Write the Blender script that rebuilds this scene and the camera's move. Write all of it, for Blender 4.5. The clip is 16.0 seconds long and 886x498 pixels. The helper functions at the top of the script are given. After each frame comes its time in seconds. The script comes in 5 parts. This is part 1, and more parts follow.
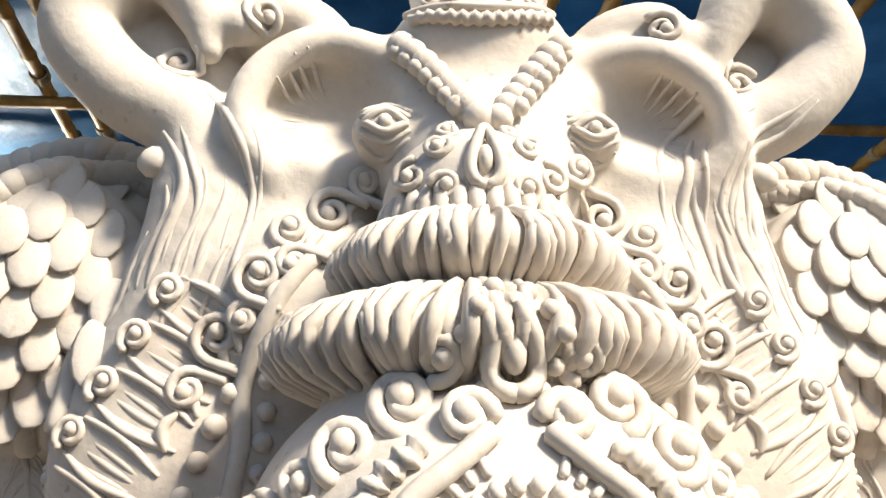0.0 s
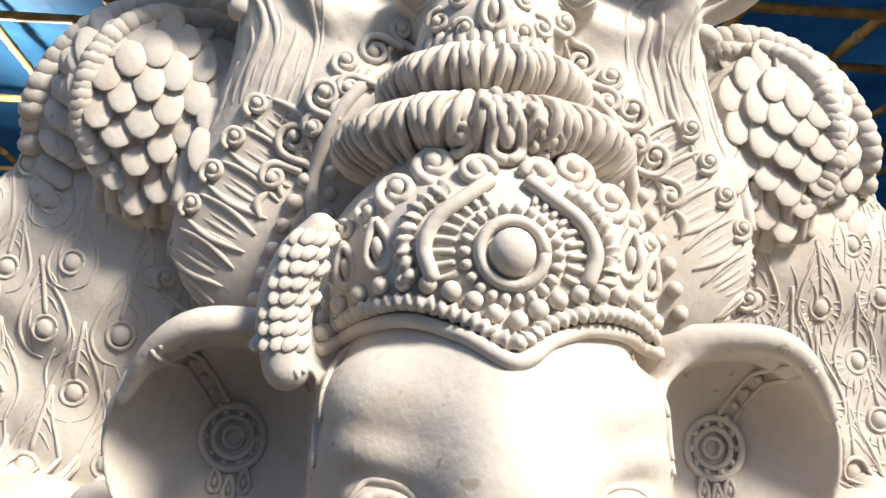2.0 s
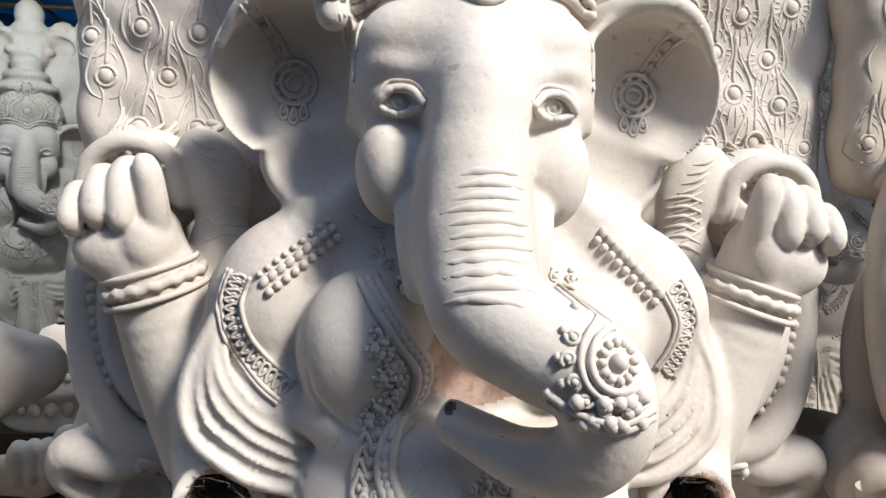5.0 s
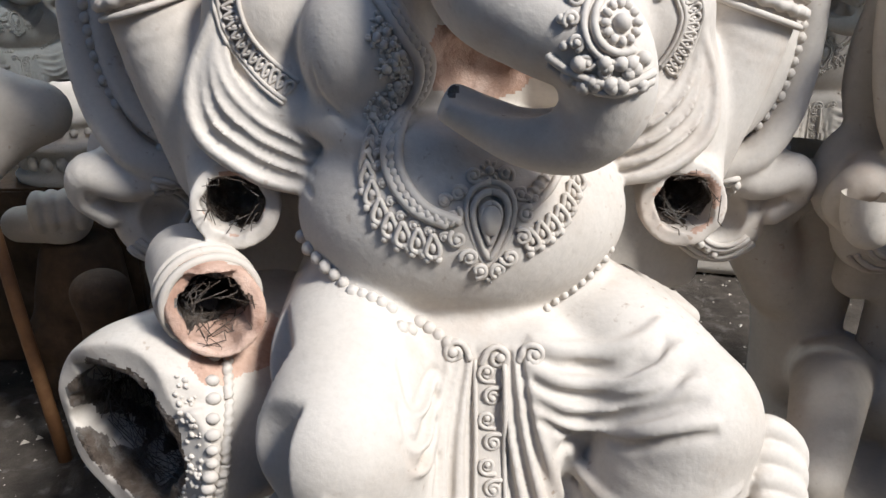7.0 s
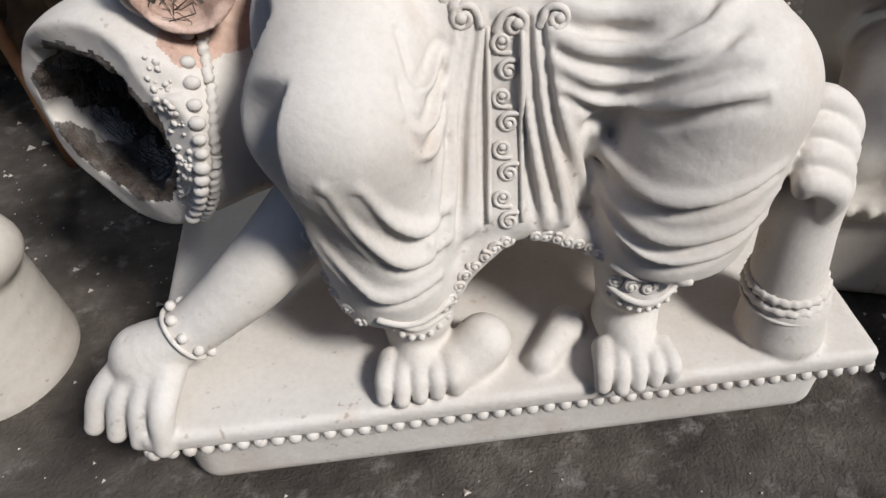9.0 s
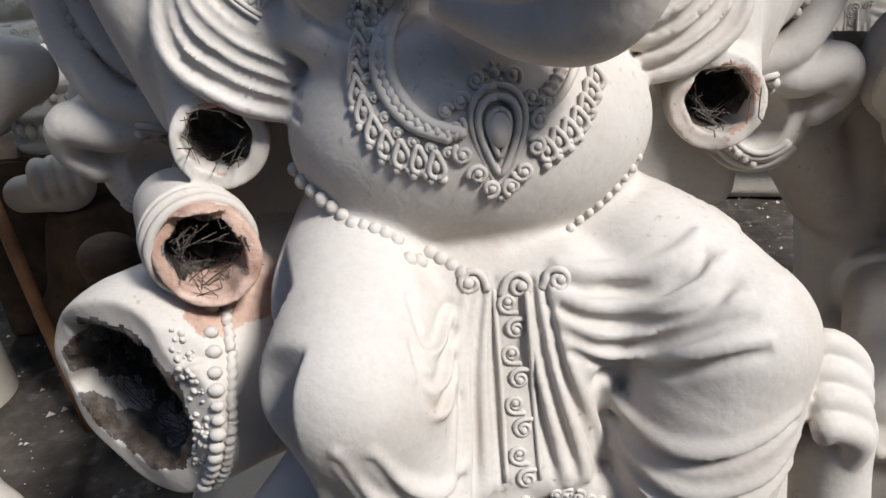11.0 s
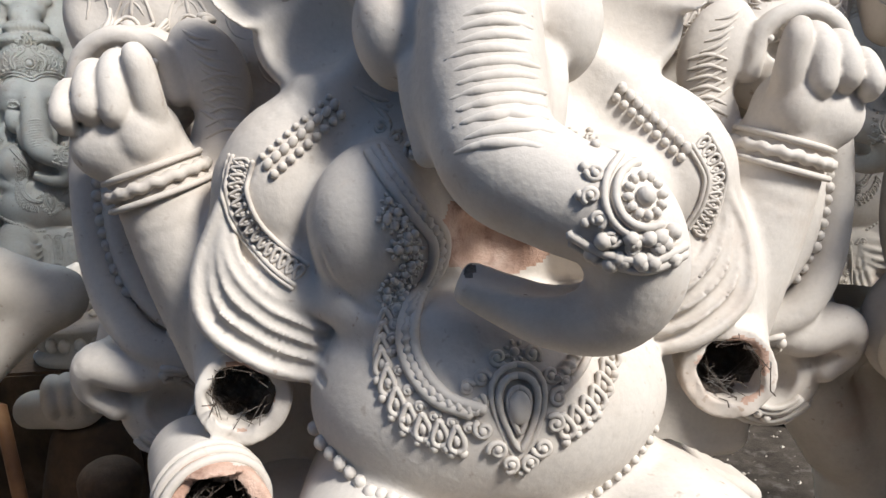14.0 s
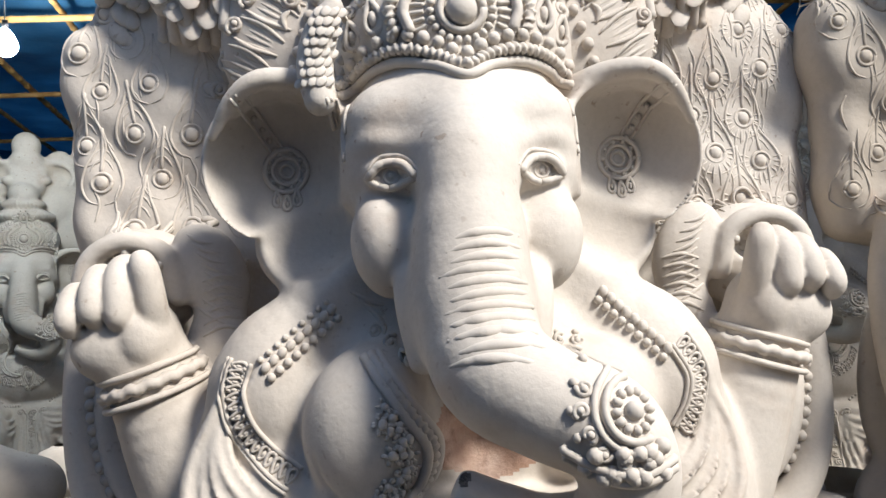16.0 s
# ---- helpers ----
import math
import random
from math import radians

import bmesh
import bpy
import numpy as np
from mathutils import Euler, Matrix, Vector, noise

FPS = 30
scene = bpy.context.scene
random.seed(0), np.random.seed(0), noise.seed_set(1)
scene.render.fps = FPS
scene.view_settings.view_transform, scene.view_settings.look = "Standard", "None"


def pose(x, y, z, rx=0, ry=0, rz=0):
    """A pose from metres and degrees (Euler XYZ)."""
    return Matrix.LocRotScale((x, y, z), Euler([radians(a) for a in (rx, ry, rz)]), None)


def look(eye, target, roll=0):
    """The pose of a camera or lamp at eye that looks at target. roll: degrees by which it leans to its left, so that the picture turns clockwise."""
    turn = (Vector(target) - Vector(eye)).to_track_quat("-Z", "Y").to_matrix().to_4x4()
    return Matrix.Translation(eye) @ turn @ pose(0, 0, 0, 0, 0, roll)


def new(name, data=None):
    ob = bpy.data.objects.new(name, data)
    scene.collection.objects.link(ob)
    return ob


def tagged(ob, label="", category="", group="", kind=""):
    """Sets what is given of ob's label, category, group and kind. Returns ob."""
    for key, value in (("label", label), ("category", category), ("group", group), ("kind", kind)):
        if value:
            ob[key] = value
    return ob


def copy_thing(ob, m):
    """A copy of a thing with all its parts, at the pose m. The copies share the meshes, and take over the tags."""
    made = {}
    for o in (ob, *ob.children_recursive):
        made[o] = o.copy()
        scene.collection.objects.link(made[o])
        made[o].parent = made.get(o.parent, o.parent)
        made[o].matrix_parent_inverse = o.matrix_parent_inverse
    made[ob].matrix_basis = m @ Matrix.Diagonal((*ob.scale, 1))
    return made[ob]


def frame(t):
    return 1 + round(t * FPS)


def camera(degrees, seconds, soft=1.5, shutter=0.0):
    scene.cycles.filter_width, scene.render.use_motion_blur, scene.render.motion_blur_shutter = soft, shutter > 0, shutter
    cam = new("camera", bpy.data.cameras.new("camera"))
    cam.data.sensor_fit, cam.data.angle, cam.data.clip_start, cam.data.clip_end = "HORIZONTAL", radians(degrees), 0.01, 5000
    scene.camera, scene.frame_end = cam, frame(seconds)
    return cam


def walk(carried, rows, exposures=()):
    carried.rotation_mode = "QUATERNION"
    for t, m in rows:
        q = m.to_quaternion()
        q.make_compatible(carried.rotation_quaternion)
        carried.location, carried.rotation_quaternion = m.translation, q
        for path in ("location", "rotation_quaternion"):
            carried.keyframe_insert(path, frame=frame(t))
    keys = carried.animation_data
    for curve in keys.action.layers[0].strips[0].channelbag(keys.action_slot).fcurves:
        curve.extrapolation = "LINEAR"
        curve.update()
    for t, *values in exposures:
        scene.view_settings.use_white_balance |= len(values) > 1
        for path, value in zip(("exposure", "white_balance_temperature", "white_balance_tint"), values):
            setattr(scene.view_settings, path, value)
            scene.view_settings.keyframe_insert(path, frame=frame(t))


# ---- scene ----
cam = camera(62.8, 16.0, soft=1.5)
METRES, EYE, TILT, LEAN, TURN = 2.0, 2.45, 18.0, 0.0, -4.0
ROWS = [
    (0.0, 0.0, 0.0, 0.0, 0.0, 0.0, 0.0),
    (0.5, 0.0001, -0.0319, -0.0099, 0.02, -2.7, 0.03),
    (1.0, -0.007, -0.0826, -0.0186, -0.44, -4.41, -0.99),
    (1.5, -0.0091, -0.151, -0.0285, -0.49, -6.62, -1.51),
    (2.0, -0.0123, -0.2174, -0.0545, 0.25, -9.11, -1.69),
    (2.5, -0.0069, -0.2685, -0.0636, 0.39, -9.76, -0.21),
    (3.0, 0.0139, -0.3225, -0.0781, 1.91, -11.11, -0.38),
    (3.5, 0.0104, -0.3792, -0.096, 1.9, -14.66, -1.81),
    (6.0, 0.0154, -0.594, -0.1923, 0.09, -29.39, -0.92),
    (6.5, 0.0182, -0.6029, -0.2148, -0.45, -33.91, -0.99),
    (7.0, 0.0146, -0.6049, -0.241, 0.98, -39.39, -0.56),
    (7.5, 0.0206, -0.5946, -0.2627, 0.44, -44.23, -0.43),
    (8.0, 0.0247, -0.5738, -0.3098, 1.15, -52.85, -0.2),
    (8.2, 0.0252, -0.5705, -0.3175, 1.05, -55.8, 0.0),
    (9.2, 0.0280, -0.5600, -0.3480, 0.7, -62.5, 2.2),
    (10.5, 0.0298, -0.5652, -0.3431, 0.09, -46.0, 4.21),
    (11.0, 0.0331, -0.5608, -0.3234, -0.11, -43.05, 4.02),
    (11.5, 0.0369, -0.5491, -0.3152, -0.12, -41.07, 4.01),
    (12.0, 0.0359, -0.528, -0.3054, 0.22, -38.3, 3.95),
    (12.5, 0.0363, -0.5253, -0.2885, 0.47, -35.87, 3.78),
    (13.0, 0.0345, -0.5236, -0.2725, 0.51, -32.61, 3.8),
    (13.5, 0.0291, -0.5263, -0.2561, 0.62, -30.03, 3.31),
    (14.0, 0.0206, -0.5341, -0.2436, 1.14, -27.78, 2.91),
    (14.5, 0.0154, -0.5405, -0.2305, 1.06, -25.33, 2.88),
    (15.0, 0.0123, -0.54, -0.2137, 1.3, -21.79, 2.55),
    (15.5, 0.0172, -0.5405, -0.2014, 0.06, -19.11, 2.71),
    (16.0, 0.0117, -0.5468, -0.1857, -0.35, -15.33, 2.84),
]
START = pose(-0.12, 0, EYE, TILT, LEAN, TURN)
walk(cam, [(t, START @ pose(METRES * x, METRES * y, METRES * z, 90 + pitch, roll, yaw)) for t, x, y, z, yaw, pitch, roll in ROWS],
     [(0.0, 1.62, 7500, 10), (1.0, 1.52, 7300, 10), (2.0, 1.32, 6950, 10), (3.5, 1.03, 6600, 10), (6.0, 1.22, 6300, 10), (8.2, 0.64, 6050, 10), (10.5, 0.74, 6050, 10), (12.0, 0.94, 6150, 10), (14.0, 1.10, 6300, 10), (16.0, 1.08, 6500, 10)])

# ---- light ----
SUN_AZ, SUN_EL = 48.0, 46.0     # degrees: to the right of straight behind the viewer, and above the horizon
world = bpy.data.worlds.new("sky")
scene.world = world
world.use_nodes = True
wn = world.node_tree
sky = wn.nodes.new("ShaderNodeTexSky")
sky.sky_type, sky.sun_disc = "NISHITA", False
sky.sun_elevation, sky.sun_rotation = radians(SUN_EL), radians(180 - SUN_AZ)
wn.links.new(sky.outputs[0], wn.nodes["Background"].inputs[0])
wn.nodes["Background"].inputs[1].default_value = 0.080
sun_dir = Vector((math.sin(radians(SUN_AZ)) * math.cos(radians(SUN_EL)), -math.cos(radians(SUN_AZ)) * math.cos(radians(SUN_EL)), math.sin(radians(SUN_EL))))
sun = new("sun", bpy.data.lights.new("sun", "SUN"))
sun.data.energy, sun.data.angle, sun.data.color = 2.95, radians(12.0), (1.0, 0.96, 0.9)
sun.matrix_world = look(sun_dir * 20, (0, 0, 0))
GROUND = -0.48


# ---- materials ----
def nodes_of(name, rough=0.8):
    m = bpy.data.materials.new(name)
    m.use_nodes = True
    t = m.node_tree
    b = t.nodes["Principled BSDF"]
    b.inputs["Roughness"].default_value = rough
    b.inputs["Specular IOR Level"].default_value = 0.3
    return m, t, b


def noise_of(t, scale, detail=4.0, rough=0.6, vec=None):
    n = t.nodes.new("ShaderNodeTexNoise")
    n.inputs["Scale"].default_value, n.inputs["Detail"].default_value, n.inputs["Roughness"].default_value = scale, detail, rough
    if vec is not None:
        t.links.new(vec, n.inputs["Vector"])
    return n.outputs["Fac"]


def ramp_of(t, fac, stops):
    r = t.nodes.new("ShaderNodeValToRGB")
    e = r.color_ramp.elements
    while len(e) < len(stops):
        e.new(0.5)
    for el, (p, c) in zip(e, stops):
        el.position, el.color = p, (*c, 1)
    t.links.new(fac, r.inputs[0])
    return r.outputs[0]


def mix_of(t, fac, a, b, kind="MIX"):
    n = t.nodes.new("ShaderNodeMix")
    n.data_type, n.blend_type = "RGBA", kind
    for sock, v in ((n.inputs["Factor"], fac), (n.inputs["A"], a), (n.inputs["B"], b)):
        if isinstance(v, (int, float)):
            sock.default_value = v
        elif isinstance(v, tuple):
            sock.default_value = (*v, 1)
        else:
            t.links.new(v, sock)
    return n.outputs["Result"]


def bump_of(t, b, height, strength, distance):
    n = t.nodes.new("ShaderNodeBump")
    n.inputs["Strength"].default_value, n.inputs["Distance"].default_value = strength, distance
    t.links.new(height, n.inputs["Height"])
    t.links.new(n.outputs[0], b.inputs["Normal"])


def coord_of(t, kind="Object"):
    return t.nodes.new("ShaderNodeTexCoord").outputs[kind]


def surface(name, stops, scale, fine, rough, bump=0.3, dist=0.004, stain=None, stain_scale=3.0, kind="Object", uneven=0.0, speck=None):
    """Two scales of mottling, an optional stain, and a grainy relief."""
    m, t, b = nodes_of(name, rough)
    c = coord_of(t, kind)
    base = ramp_of(t, noise_of(t, scale, 5, 0.6, c), stops)
    grain = noise_of(t, fine, 3, 0.7, c)
    dark = ramp_of(t, grain, [(0.3, (0.93, 0.93, 0.93)), (0.6, (1, 1, 1))])
    col = mix_of(t, 1.0, base, dark, "MULTIPLY")
    if stain:
        f = ramp_of(t, noise_of(t, stain_scale, 6, 0.65, c), [(0.56, (0, 0, 0)), (0.72, (0.75, 0.75, 0.75))])
        col = mix_of(t, f, col, stain)
    if speck:
        f = ramp_of(t, noise_of(t, 38, 2, 0.5, c), [(0.66, (0, 0, 0)), (0.74, (0.7, 0.7, 0.7))])
        g = ramp_of(t, noise_of(t, 1.7, 3, 0.6, c), [(0.42, (0, 0, 0)), (0.62, (1, 1, 1))])
        col = mix_of(t, mix_of(t, 1.0, f, g, "MULTIPLY"), col, speck)
    t.links.new(col, b.inputs["Base Color"])
    height = grain
    if uneven:
        add = t.nodes.new("ShaderNodeMath")
        add.operation = "MULTIPLY_ADD"
        t.links.new(noise_of(t, 13, 3, 0.55, c), add.inputs[0])
        add.inputs[1].default_value = uneven
        t.links.new(grain, add.inputs[2])
        height = add.outputs[0]
    bump_of(t, b, height, bump, dist)
    return m


PLASTER = surface("white_plaster", [(0.3, (0.50, 0.445, 0.385)), (0.55, (0.575, 0.525, 0.465)), (0.75, (0.62, 0.575, 0.515))], 2.2, 60, 0.72, 0.32, 0.003, (0.47, 0.385, 0.315), 3.4, uneven=4.0, speck=(0.30, 0.22, 0.16))
CREAM = surface("cream_clay_plaster", [(0.3, (0.42, 0.365, 0.30)), (0.55, (0.49, 0.44, 0.375)), (0.75, (0.54, 0.49, 0.425))], 1.6, 45, 0.75, 0.2, 0.004, (0.42, 0.32, 0.25), 3.0, uneven=4.0, speck=(0.26, 0.18, 0.13))
RUST = surface("reddish_raw_plaster", [(0.3, (0.34, 0.2, 0.14)), (0.55, (0.52, 0.36, 0.28)), (0.75, (0.62, 0.48, 0.4))], 9, 90, 0.9, 0.5, 0.008, (0.12, 0.05, 0.03), 12)
COIR = surface("coir_fibre_lining", [(0.3, (0.06, 0.042, 0.03)), (0.5, (0.13, 0.10, 0.078)), (0.7, (0.28, 0.25, 0.225))], 14, 120, 0.95, 0.9, 0.025, (0.24, 0.26, 0.25), 8)
SOIL = surface("dark_trodden_soil", [(0.3, (0.035, 0.028, 0.022)), (0.55, (0.075, 0.062, 0.05)), (0.75, (0.14, 0.12, 0.10))], 5, 70, 0.95, 0.7, 0.02, (0.2, 0.18, 0.16), 9)
TARP, tarp_tree, tarp_bsdf = nodes_of("blue_tarpaulin", 0.45)
tarp_at = coord_of(tarp_tree)
tarp_col = ramp_of(tarp_tree, noise_of(tarp_tree, 0.9, 5, 0.6, tarp_at), [(0.32, (0.03, 0.10, 0.19)), (0.52, (0.05, 0.17, 0.30)), (0.72, (0.10, 0.26, 0.42))])
tarp_tree.links.new(tarp_col, tarp_bsdf.inputs["Base Color"])
bump_of(tarp_tree, tarp_bsdf, noise_of(tarp_tree, 9, 4, 0.6, tarp_at), 0.5, 0.02)
tarp_thin = tarp_tree.nodes.new("ShaderNodeBsdfTranslucent")
tarp_tree.links.new(tarp_col, tarp_thin.inputs["Color"])
tarp_mix = tarp_tree.nodes.new("ShaderNodeMixShader")
tarp_mix.inputs[0].default_value = 0.5
tarp_tree.links.new(tarp_bsdf.outputs[0], tarp_mix.inputs[1])
tarp_tree.links.new(tarp_thin.outputs[0], tarp_mix.inputs[2])
tarp_tree.links.new(tarp_mix.outputs[0], tarp_tree.nodes["Material Output"].inputs["Surface"])
BAMBOO = surface("weathered_bamboo", [(0.3, (0.22, 0.11, 0.035)), (0.55, (0.42, 0.24, 0.08)), (0.75, (0.56, 0.36, 0.15))], 7, 80, 0.55, 0.2, 0.003)


# ---- clay modelling: blended solids on a fine grid, and relief laid on them ----
def euler3(rx, ry, rz):
    return np.array(Euler((radians(rx), radians(ry), radians(rz))).to_matrix())


def spline(pts, n=8):
    """A smooth line through pts (any number of columns), n steps a span."""
    p = np.array(pts, float)
    q = np.vstack([2 * p[0] - p[1], p, 2 * p[-1] - p[-2]])
    t = np.linspace(0, 1, n, endpoint=False)[:, None]
    out = []
    for a, b, c, d in zip(q[:-3], q[1:-2], q[2:-1], q[3:]):
        out.append(0.5 * (2 * b + (c - a) * t + (2 * a - 5 * b + 4 * c - d) * t ** 2 + (3 * b - a - 3 * c + d) * t ** 3))
    return np.vstack([*out, p[-1:]])


class Clay:
    """A solid held as distances on a grid; forms are blended into it or cut from it."""

    def __init__(self, low, high, step):
        self.low, self.step = np.array(low, float), step
        self.n = np.ceil((np.array(high) - self.low) / step).astype(int) + 1
        self.d = np.full(self.n, 0.12, np.float32)
        self.maps = {}

    def block(self, low, high):
        i = np.clip(np.floor((np.array(low) - self.low) / self.step).astype(int), 0, self.n)
        j = np.clip(np.ceil((np.array(high) - self.low) / self.step).astype(int) + 1, 0, self.n)
        if (j <= i).any():
            return None
        ax = [(self.low[k] + self.step * np.arange(i[k], j[k])).astype(np.float32) for k in range(3)]
        return tuple(slice(a, b) for a, b in zip(i, j)), ax[0][:, None, None], ax[1][None, :, None], ax[2][None, None, :]

    def put(self, where, new_d, k, cut):
        old = self.d[where]
        if cut:
            old, new_d = -old, new_d
            h = np.maximum(k - np.abs(old - new_d), 0) / k
            self.d[where] = -(np.minimum(old, new_d) - h * h * k / 4)
        else:
            h = np.maximum(k - np.abs(old - new_d), 0) / k
            self.d[where] = np.minimum(old, new_d) - h * h * k / 4

    def ball(self, c, r, turn=None, k=0.03, cut=False, wave=None):
        c, r = np.array(c, float), np.array(r if np.ndim(r) else (r, r, r), float)
        reach = (r if turn is None else np.full(3, r.max())) + k + 0.04
        got = self.block(c - reach, c + reach)
        if got is None:
            return
        where, x, y, z = got
        x, y, z = x - c[0], y - c[1], z - c[2]
        if turn is not None:
            m = euler3(*turn).T
            x, y, z = (m[i, 0] * x + m[i, 1] * y + m[i, 2] * z for i in range(3))
        k0 = np.sqrt((x / r[0]) ** 2 + (y / r[1]) ** 2 + (z / r[2]) ** 2) + 1e-6
        k1 = np.sqrt((x / r[0] ** 2) ** 2 + (y / r[1] ** 2) ** 2 + (z / r[2] ** 2) ** 2) + 1e-6
        d = k0 * (k0 - 1) / k1
        if wave:
            d = d + wave(x, y, z)
        self.put(where, d.astype(np.float32), k, cut)

    def slab(self, c, half, turn=None, edge=0.03, k=0.03, cut=False, wave=None):
        c, half = np.array(c, float), np.array(half, float)
        reach = (half if turn is None else np.full(3, np.linalg.norm(half))) + k + 0.05
        got = self.block(c - reach, c + reach)
        if got is None:
            return
        where, x, y, z = got
        x, y, z = x - c[0], y - c[1], z - c[2]
        if turn is not None:
            m = euler3(*turn).T
            x, y, z = (m[i, 0] * x + m[i, 1] * y + m[i, 2] * z for i in range(3))
        q = [np.abs(v) - h + edge for v, h in zip((x, y, z), half)]
        d = np.sqrt(sum(np.maximum(v, 0) ** 2 for v in q)) + np.minimum(np.maximum(np.maximum(q[0], q[1]), q[2]), 0) - edge
        if wave:
            d = d + wave(x, y, z)
        self.put(where, d.astype(np.float32), k, cut)

    def limb(self, pts, k=0.03, cut=False, n=5, wave=None):
        """A round limb through rows of x, y, z, radius."""
        p = spline(pts, n) if len(pts) > 2 else np.array(pts, float)
        wide = p[:, 3].max() + k + 0.05
        low, high = p[:, :3].min(0) - wide, p[:, :3].max(0) + wide
        got = self.block(low, high)
        if got is None:
            return
        where, x, y, z = got
        best = np.full([s.stop - s.start for s in where], 9, np.float32)
        along = np.zeros_like(best) if wave else None
        run = 0.0
        for a, b in zip(p[:-1], p[1:]):
            v = b[:3] - a[:3]
            length = np.linalg.norm(v) + 1e-9
            lo, hi = np.minimum(a[:3], b[:3]) - max(a[3], b[3]) - k - 0.04, np.maximum(a[:3], b[:3]) + max(a[3], b[3]) + k + 0.04
            sub = self.block(lo, hi)
            if sub is None:
                run += length
                continue
            sw, sx, sy, sz = sub
            loc = tuple(slice(s.start - w.start, s.stop - w.start) for s, w in zip(sw, where))
            u = np.clip(((sx - a[0]) * v[0] + (sy - a[1]) * v[1] + (sz - a[2]) * v[2]) / length ** 2, 0, 1)
            d = np.sqrt((sx - a[0] - u * v[0]) ** 2 + (sy - a[1] - u * v[1]) ** 2 + (sz - a[2] - u * v[2]) ** 2) - (a[3] + u * (b[3] - a[3]))
            if wave:
                along[loc] = np.where(d < best[loc], run + u * length, along[loc])
            best[loc] = np.minimum(best[loc], d)
            run += length
        if wave:
            best = best + wave(along, x, y, z)
        self.put(where, best.astype(np.float32), k, cut)

    def front(self, x, z, beyond=-9.0, least=None):
        """How far back the first surface lies at (x, z), seen from ahead, past the depth beyond."""
        key = round(beyond, 3)
        if key not in self.maps:
            j = int(np.clip(round((beyond - self.low[1]) / self.step), 0, self.n[1] - 2))
            d = self.d[:, j:, :]
            inside = d < 0
            first = inside.argmax(1)
            hit = inside.any(1)
            prev = np.maximum(first - 1, 0)
            d1 = np.take_along_axis(d, first[:, None, :], 1)[:, 0]
            d0 = np.take_along_axis(d, prev[:, None, :], 1)[:, 0]
            f = np.where(first > 0, d0 / np.where(np.abs(d0 - d1) < 1e-9, 1, d0 - d1), 0)
            self.maps[key] = np.where(hit, self.low[1] + self.step * (j + prev + f), np.nan)
        m = self.maps[key]
        i = np.clip(np.rint((np.asarray(x) - self.low[0]) / self.step).astype(int), 0, self.n[0] - 1)
        l = np.clip(np.rint((np.asarray(z) - self.low[2]) / self.step).astype(int), 0, self.n[2] - 1)
        y = m[i, l]
        y = np.where(np.isnan(y), 1.5 if least is None else least, y)
        return y if least is None else np.minimum(y, least)

    def skin(self):
        """The surface as corners and quads."""
        d, n = self.d, self.n
        inside = d < 0
        cell = np.full(n, -1, np.int32)
        shift = [[(0, 0, 0), (0, -1, 0), (0, -1, -1), (0, 0, -1)], [(0, 0, 0), (0, 0, -1), (-1, 0, -1), (-1, 0, 0)], [(0, 0, 0), (-1, 0, 0), (-1, -1, 0), (0, -1, 0)]]
        flat, where, pts = [], [], []
        for a in range(3):
            lo, hi = [slice(1, -1)] * 3, [slice(1, -1)] * 3
            lo[a], hi[a] = slice(1, -2), slice(2, -1)
            idx = np.argwhere(inside[tuple(lo)] != inside[tuple(hi)]) + 1
            e = np.zeros(3, int)
            e[a] = 1
            d0, d1 = d[tuple(idx.T)], d[tuple((idx + e).T)]
            p = idx.astype(float)
            p[:, a] += d0 / (d0 - d1)
            quad = np.stack([np.ravel_multi_index(tuple((idx + s).T), n) for s in shift[a]], 1)
            quad[d0 > 0] = quad[d0 > 0][:, ::-1]
            flat.append(quad)
            pts.append(np.repeat(p, 4, 0))
        quads = np.vstack(flat)
        ids, inv = np.unique(np.concatenate([q.ravel() for q in flat]), return_inverse=True)
        allp = np.vstack(pts)
        count = np.bincount(inv)
        v = np.stack([np.bincount(inv, allp[:, k]) / count for k in range(3)], 1)
        return v * self.step + self.low, inv.reshape(quads.shape)


